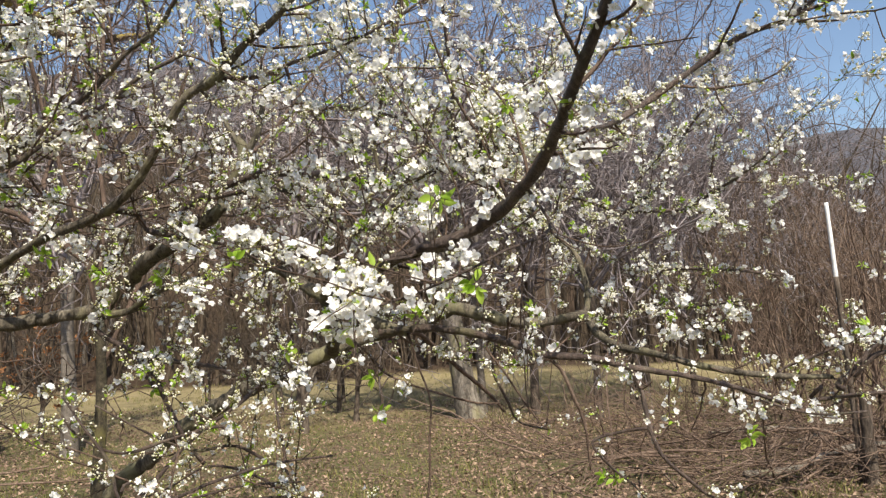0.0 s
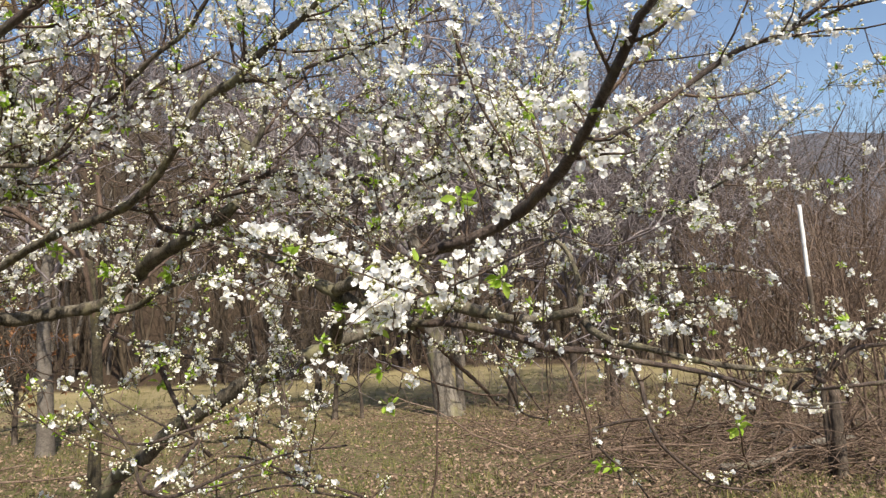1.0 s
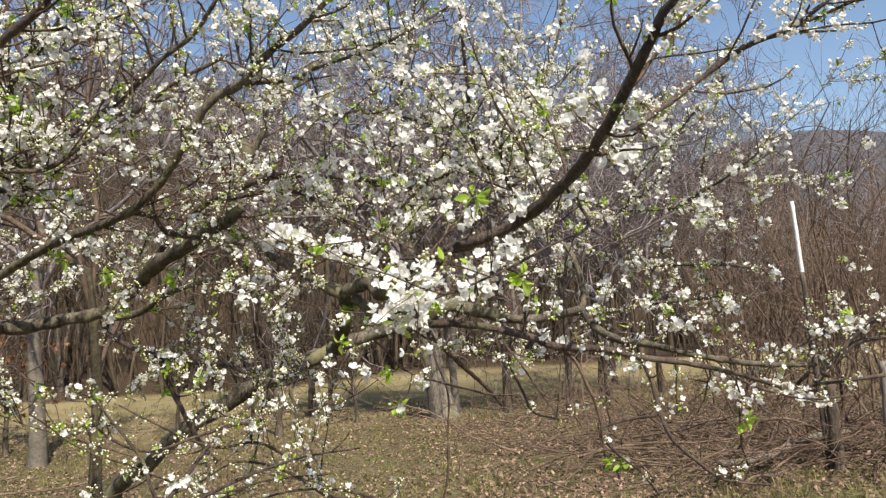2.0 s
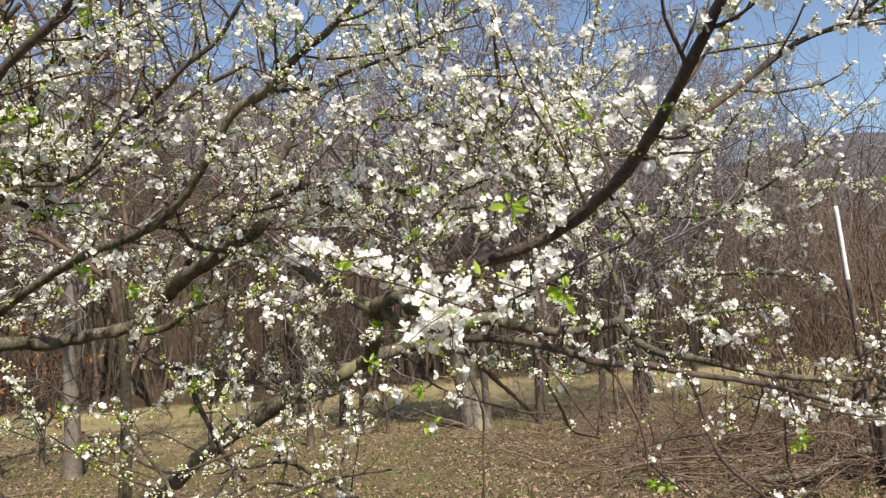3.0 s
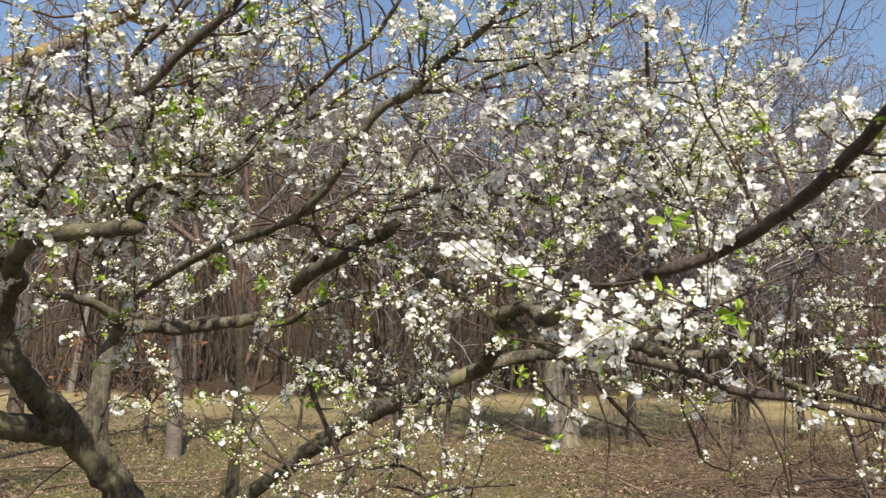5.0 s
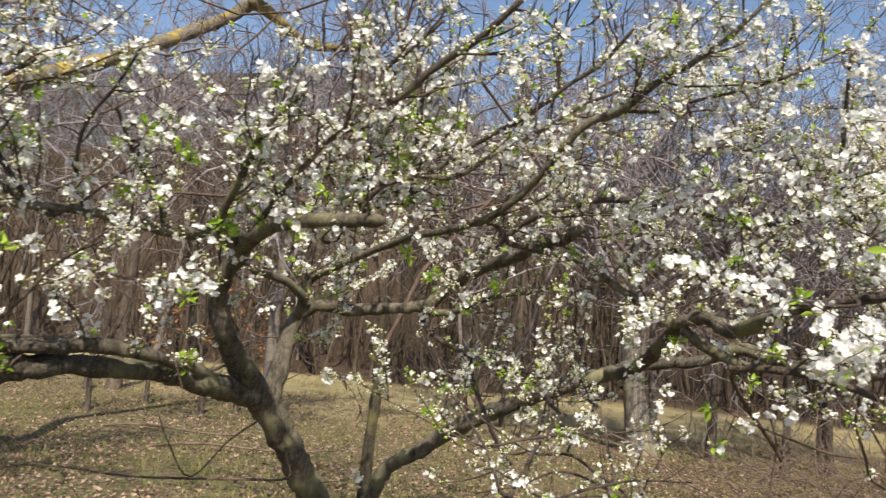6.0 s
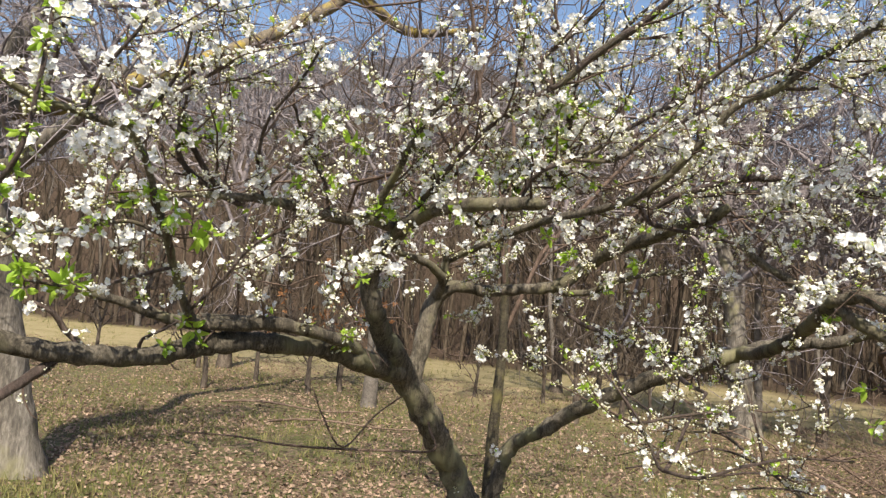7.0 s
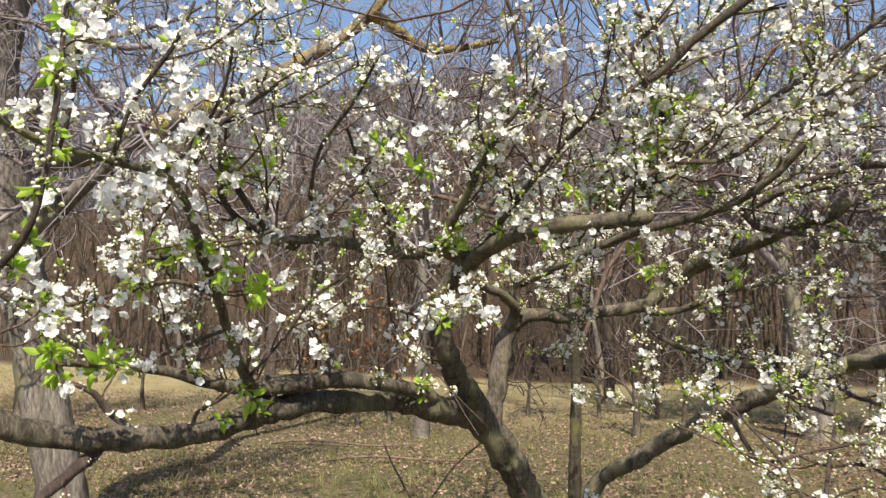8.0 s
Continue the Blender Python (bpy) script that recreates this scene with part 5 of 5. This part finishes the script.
spray("open", (-2.48, 0.84, 2.03), (-2.24, 1.05, 2.09), (-2.01, 1.85, 2.20), (-1.96, 1.89, 2.15), (-1.88, 1.95, 2.13), (-2.07, 1.83, 2.19), (-1.75, 1.87, 2.32), (-1.83, 1.80, 2.35))
spray("open", (-1.43, 1.90, 2.24), (-2.17, 2.14, 1.87), (-1.76, 2.00, 1.93), (-1.39, 2.17, 2.28), (-1.23, 2.10, 2.20), (-1.11, 2.01, 2.14), (-0.38, 1.89, 1.79), (-0.34, 1.88, 1.74))
spray("open", (-0.56, 1.92, 1.83), (0.48, 3.18, 1.85), (-0.02, 1.68, 1.64), (0.78, 3.51, 1.64), (0.12, 1.79, 1.85), (0.01, 2.20, 2.61), (0.09, 2.14, 2.35), (0.17, 2.28, 2.19))
spray("open", (0.67, 3.47, 2.64), (-0.58, 2.11, 2.57), (-1.80, 1.90, 2.19), (-2.49, 1.25, 1.68), (-2.58, 1.14, 1.63), (-1.50, 2.71, 1.97), (-1.82, 2.01, 1.93), (-2.13, 2.47, 1.71))
spray("open", (-1.80, 3.13, 0.86), (-1.07, 2.50, 1.03), (-1.68, 1.88, 2.39), (-2.32, 1.04, 2.22), (-2.26, 1.60, 1.67), (-1.71, 2.00, 2.06), (-1.38, 2.65, 1.93), (-0.64, 2.68, 1.93))
spray("leaf", (-0.43, 2.69, 1.62), (-1.56, 3.16, 1.84), (-0.34, 2.80, 2.16), (0.00, 1.85, 1.90), (-0.27, 2.71, 1.24), (-0.29, 2.75, 1.37), (0.58, 2.88, 0.93), (0.62, 2.88, 0.92))
spray("leaf", (1.15, 2.87, 1.06), (0.35, 3.05, 1.60), (0.08, 1.60, 1.66), (-1.31, 3.14, 1.34), (-1.17, 2.91, 1.81), (1.67, 2.92, 1.45), (-1.37, 2.16, 2.29), (-1.41, 2.15, 2.31))
spray("leaf", (-2.29, 1.77, 2.10), (-2.18, 1.76, 2.16), (-2.09, 1.88, 2.09), (-2.42, 1.54, 2.05), (-2.51, 1.50, 2.06), (-2.30, 1.38, 1.72), (-2.32, 1.34, 1.70), (-2.53, 1.19, 1.72))
spray("leaf", (-2.68, 1.06, 1.68), (-2.66, 1.06, 1.56), (-2.64, 1.06, 1.57), (-2.57, 1.13, 1.53), (-2.57, 1.16, 1.54), (-2.48, 1.54, 1.45), (-2.48, 1.58, 1.42), (-2.24, 2.24, 1.41))
spray("leaf", (-2.00, 1.79, 1.63), (-1.40, 2.00, 2.28), (-1.34, 2.12, 2.30), (-1.44, 2.17, 2.21), (-1.79, 2.02, 1.90), (-1.74, 2.00, 1.89), (-2.08, 2.16, 1.88), (-1.55, 2.73, 1.90))
spray("leaf", (-2.30, 1.84, 1.95), (-2.39, 1.22, 1.80), (-2.61, 1.40, 1.81), (-2.10, 2.14, 1.93), (-2.14, 2.17, 1.89), (-1.40, 2.00, 2.27), (-1.41, 1.99, 2.15), (-2.12, 1.86, 2.10))
spray("leaf", (-2.27, 2.29, 1.38), (-1.64, 1.95, 2.01), (-1.51, 3.12, 1.84), (-0.11, 2.59, 1.60), (-1.45, 2.03, 2.17), (-2.52, 1.51, 2.01), (-2.36, 1.28, 1.76), (-2.66, 1.36, 1.85))
spray("leaf", (-2.63, 1.07, 1.52), (-2.61, 1.62, 1.35))


spray("open", (1.00, 2.75, 1.23), (1.06, 2.75, 1.19), (1.15, 2.75, 1.18), (1.44, 3.15, 1.16), (1.54, 3.15, 1.10), (1.64, 3.15, 1.40), (1.79, 3.15, 1.40), (1.51, 3.15, 1.31))
spray("open", (0.83, 2.75, 1.48), (0.90, 2.75, 1.60), (1.07, 2.75, 1.55), (1.47, 3.15, 1.66), (1.46, 3.15, 1.90), (1.14, 2.75, 2.09), (1.01, 2.75, 1.95), (0.86, 2.75, 1.85))
spray("leaf", (-2.23, 0.70, 2.12), (-2.24, 0.69, 2.03), (-2.25, 0.71, 1.94), (-2.27, 0.70, 1.85), (-2.30, 0.71, 1.77), (-2.34, 0.72, 1.72), (-2.20, 0.73, 2.20), (-2.31, 0.76, 2.08))
spray("open", (-2.28, 0.74, 1.98), (-2.20, 0.74, 2.09), (-2.32, 0.76, 1.83), (-2.45, 0.90, 1.62), (-2.52, 0.95, 1.68), (-2.46, 0.84, 1.75))


part("twig_spray", twigs.mesh("twig_spray", BARK_TWIG), plum, "thin reddish-brown blossoming twigs", "stuff")

rest = Heap()
SHAPES = {"open": [c.arrays() for c in OPEN], "mixed": [c.arrays() for c in MIXED], "bud": [c.arrays() for c in BUDS], "leaf": [c.arrays() for c in TUFT]}
bins = {}
for place, way in spurs:
    k = rng.random()
    # the outermost boughs flower thinly, the low sprays mostly carry buds
    wx, wy, wz = place + BASE
    if -1.4 < wx < -0.4 and wz > 2.0 and rng.random() < 0.22 or wx > 1.25 and rng.random() < 0.2 or wx > 0.0 and wz < 1.6 and rng.random() < 0.12:
        continue
    if wy < 2.0 and rng.random() < (0.85 if wx > -0.6 and wz < 1.95 else 0.7 if wz < 1.6 else 0.4 if wx > -1.3 else 0.45):
        continue
    if wz < 1.35:
        if rng.random() < 0.5:
            continue
        k = 0.12 + 0.88 * k
    kind = "open" if k < (0.2 if place[2] + BASE[2] > 1.6 else 0.12) else "mixed" if k < 0.5 else "bud" if k < 0.965 else "leaf"
    bins.setdefault((kind, int(rng.integers(len(SHAPES[kind])))), []).append(np.array(turned(place, way, rng.uniform(0, 6.28), rng.uniform(0.75, 1.06))))
for (kind, i), ms in bins.items():
    scatter(rest, SHAPES[kind][i], ms)
part("blossom", rest.mesh("blossom", *FLOWER_MATS), plum, "white blossom, round buds and young leaves along the twigs", "stuff")


# ---------------------------------------------------------------- litter and grass
rng = np.random.default_rng(9)
litter = Heap()
L, W = 0.05, 0.015
flat_v = [(-W * 0.5, 0, 0), (W * 0.6, 0.004, 0.002), (W, -0.006, L * 0.5), (-W, 0.008, L * 0.55), (W * 0.3, -0.018, L), (-W * 0.2, -0.016, L)]
flat = (np.array(flat_v, dtype=np.float32), np.array([(0, 1, 2, 3), (3, 2, 4, 5)]), np.zeros(2, dtype=int))
ms = []
for i in range(112000):
    y = 3.0 + 13.0 * rng.random() ** 1.1 if i < 98000 else rng.uniform(-4, 5) if i < 104000 else rng.uniform(5.5, 12.0)
    x = y * rng.uniform(-1.5, 0.75) - 1.6 * (rng.random() < 0.4) if i < 98000 else rng.uniform(-7, 5) if i < 104000 else rng.uniform(-0.5, 6.0)
    if noise.noise(Vector((x * 0.7, y * 0.7, 3.0))) < rng.uniform(-0.7, 0.2):
        continue
    ms.append(np.array(turned((x, y, float(height(x, y)) + rng.uniform(0.004, 0.03)), (rng.normal(0, 1), rng.normal(0, 1), rng.normal(0.1, 0.25)), rng.uniform(0, 6.28), 0.36 + 0.6 * rng.random() ** 1.4)))
scatter(litter, flat, ms)
fallen = new("leaf_litter", litter.mesh("leaf_litter", DRY))
tagged(fallen, "withered brown leaves scattered over the meadow", "leaf litter", kind="stuff")

turf = Heap()
blade_v = np.array([(-0.003, 0, 0), (0.003, 0, 0), (0.0025, 0.012, 0.05), (-0.0025, 0.012, 0.05), (0.0, 0.035, 0.085)], dtype=np.float32)
blade = (blade_v, np.array([(0, 1, 2, 3), (3, 2, 4, -10 ** 8)]), np.zeros(2, dtype=int))
ms = []
for i in range(15000):
    y = 3.2 + 22.0 * rng.random() ** 1.3
    x = y * rng.uniform(-1.6, 0.8)
    if noise.noise(Vector((x * 0.5 + 9, y * 0.5, 1.0))) < rng.uniform(-0.4, 0.3):
        continue
    z = float(height(x, y))
    for k in range(5):
        ms.append(np.array(turned((x + rng.normal(0, 0.04), y + rng.normal(0, 0.04), z - 0.005), (rng.normal(0, 0.35), rng.normal(0, 0.35), 1), rng.uniform(0, 6.28), rng.uniform(0.6, 1.5))))
scatter(turf, blade, ms)
lawn = new("grass", turf.mesh("grass", GRASS))
tagged(lawn, "thin tufts of pale and fresh green spring grass", "grass", kind="stuff")
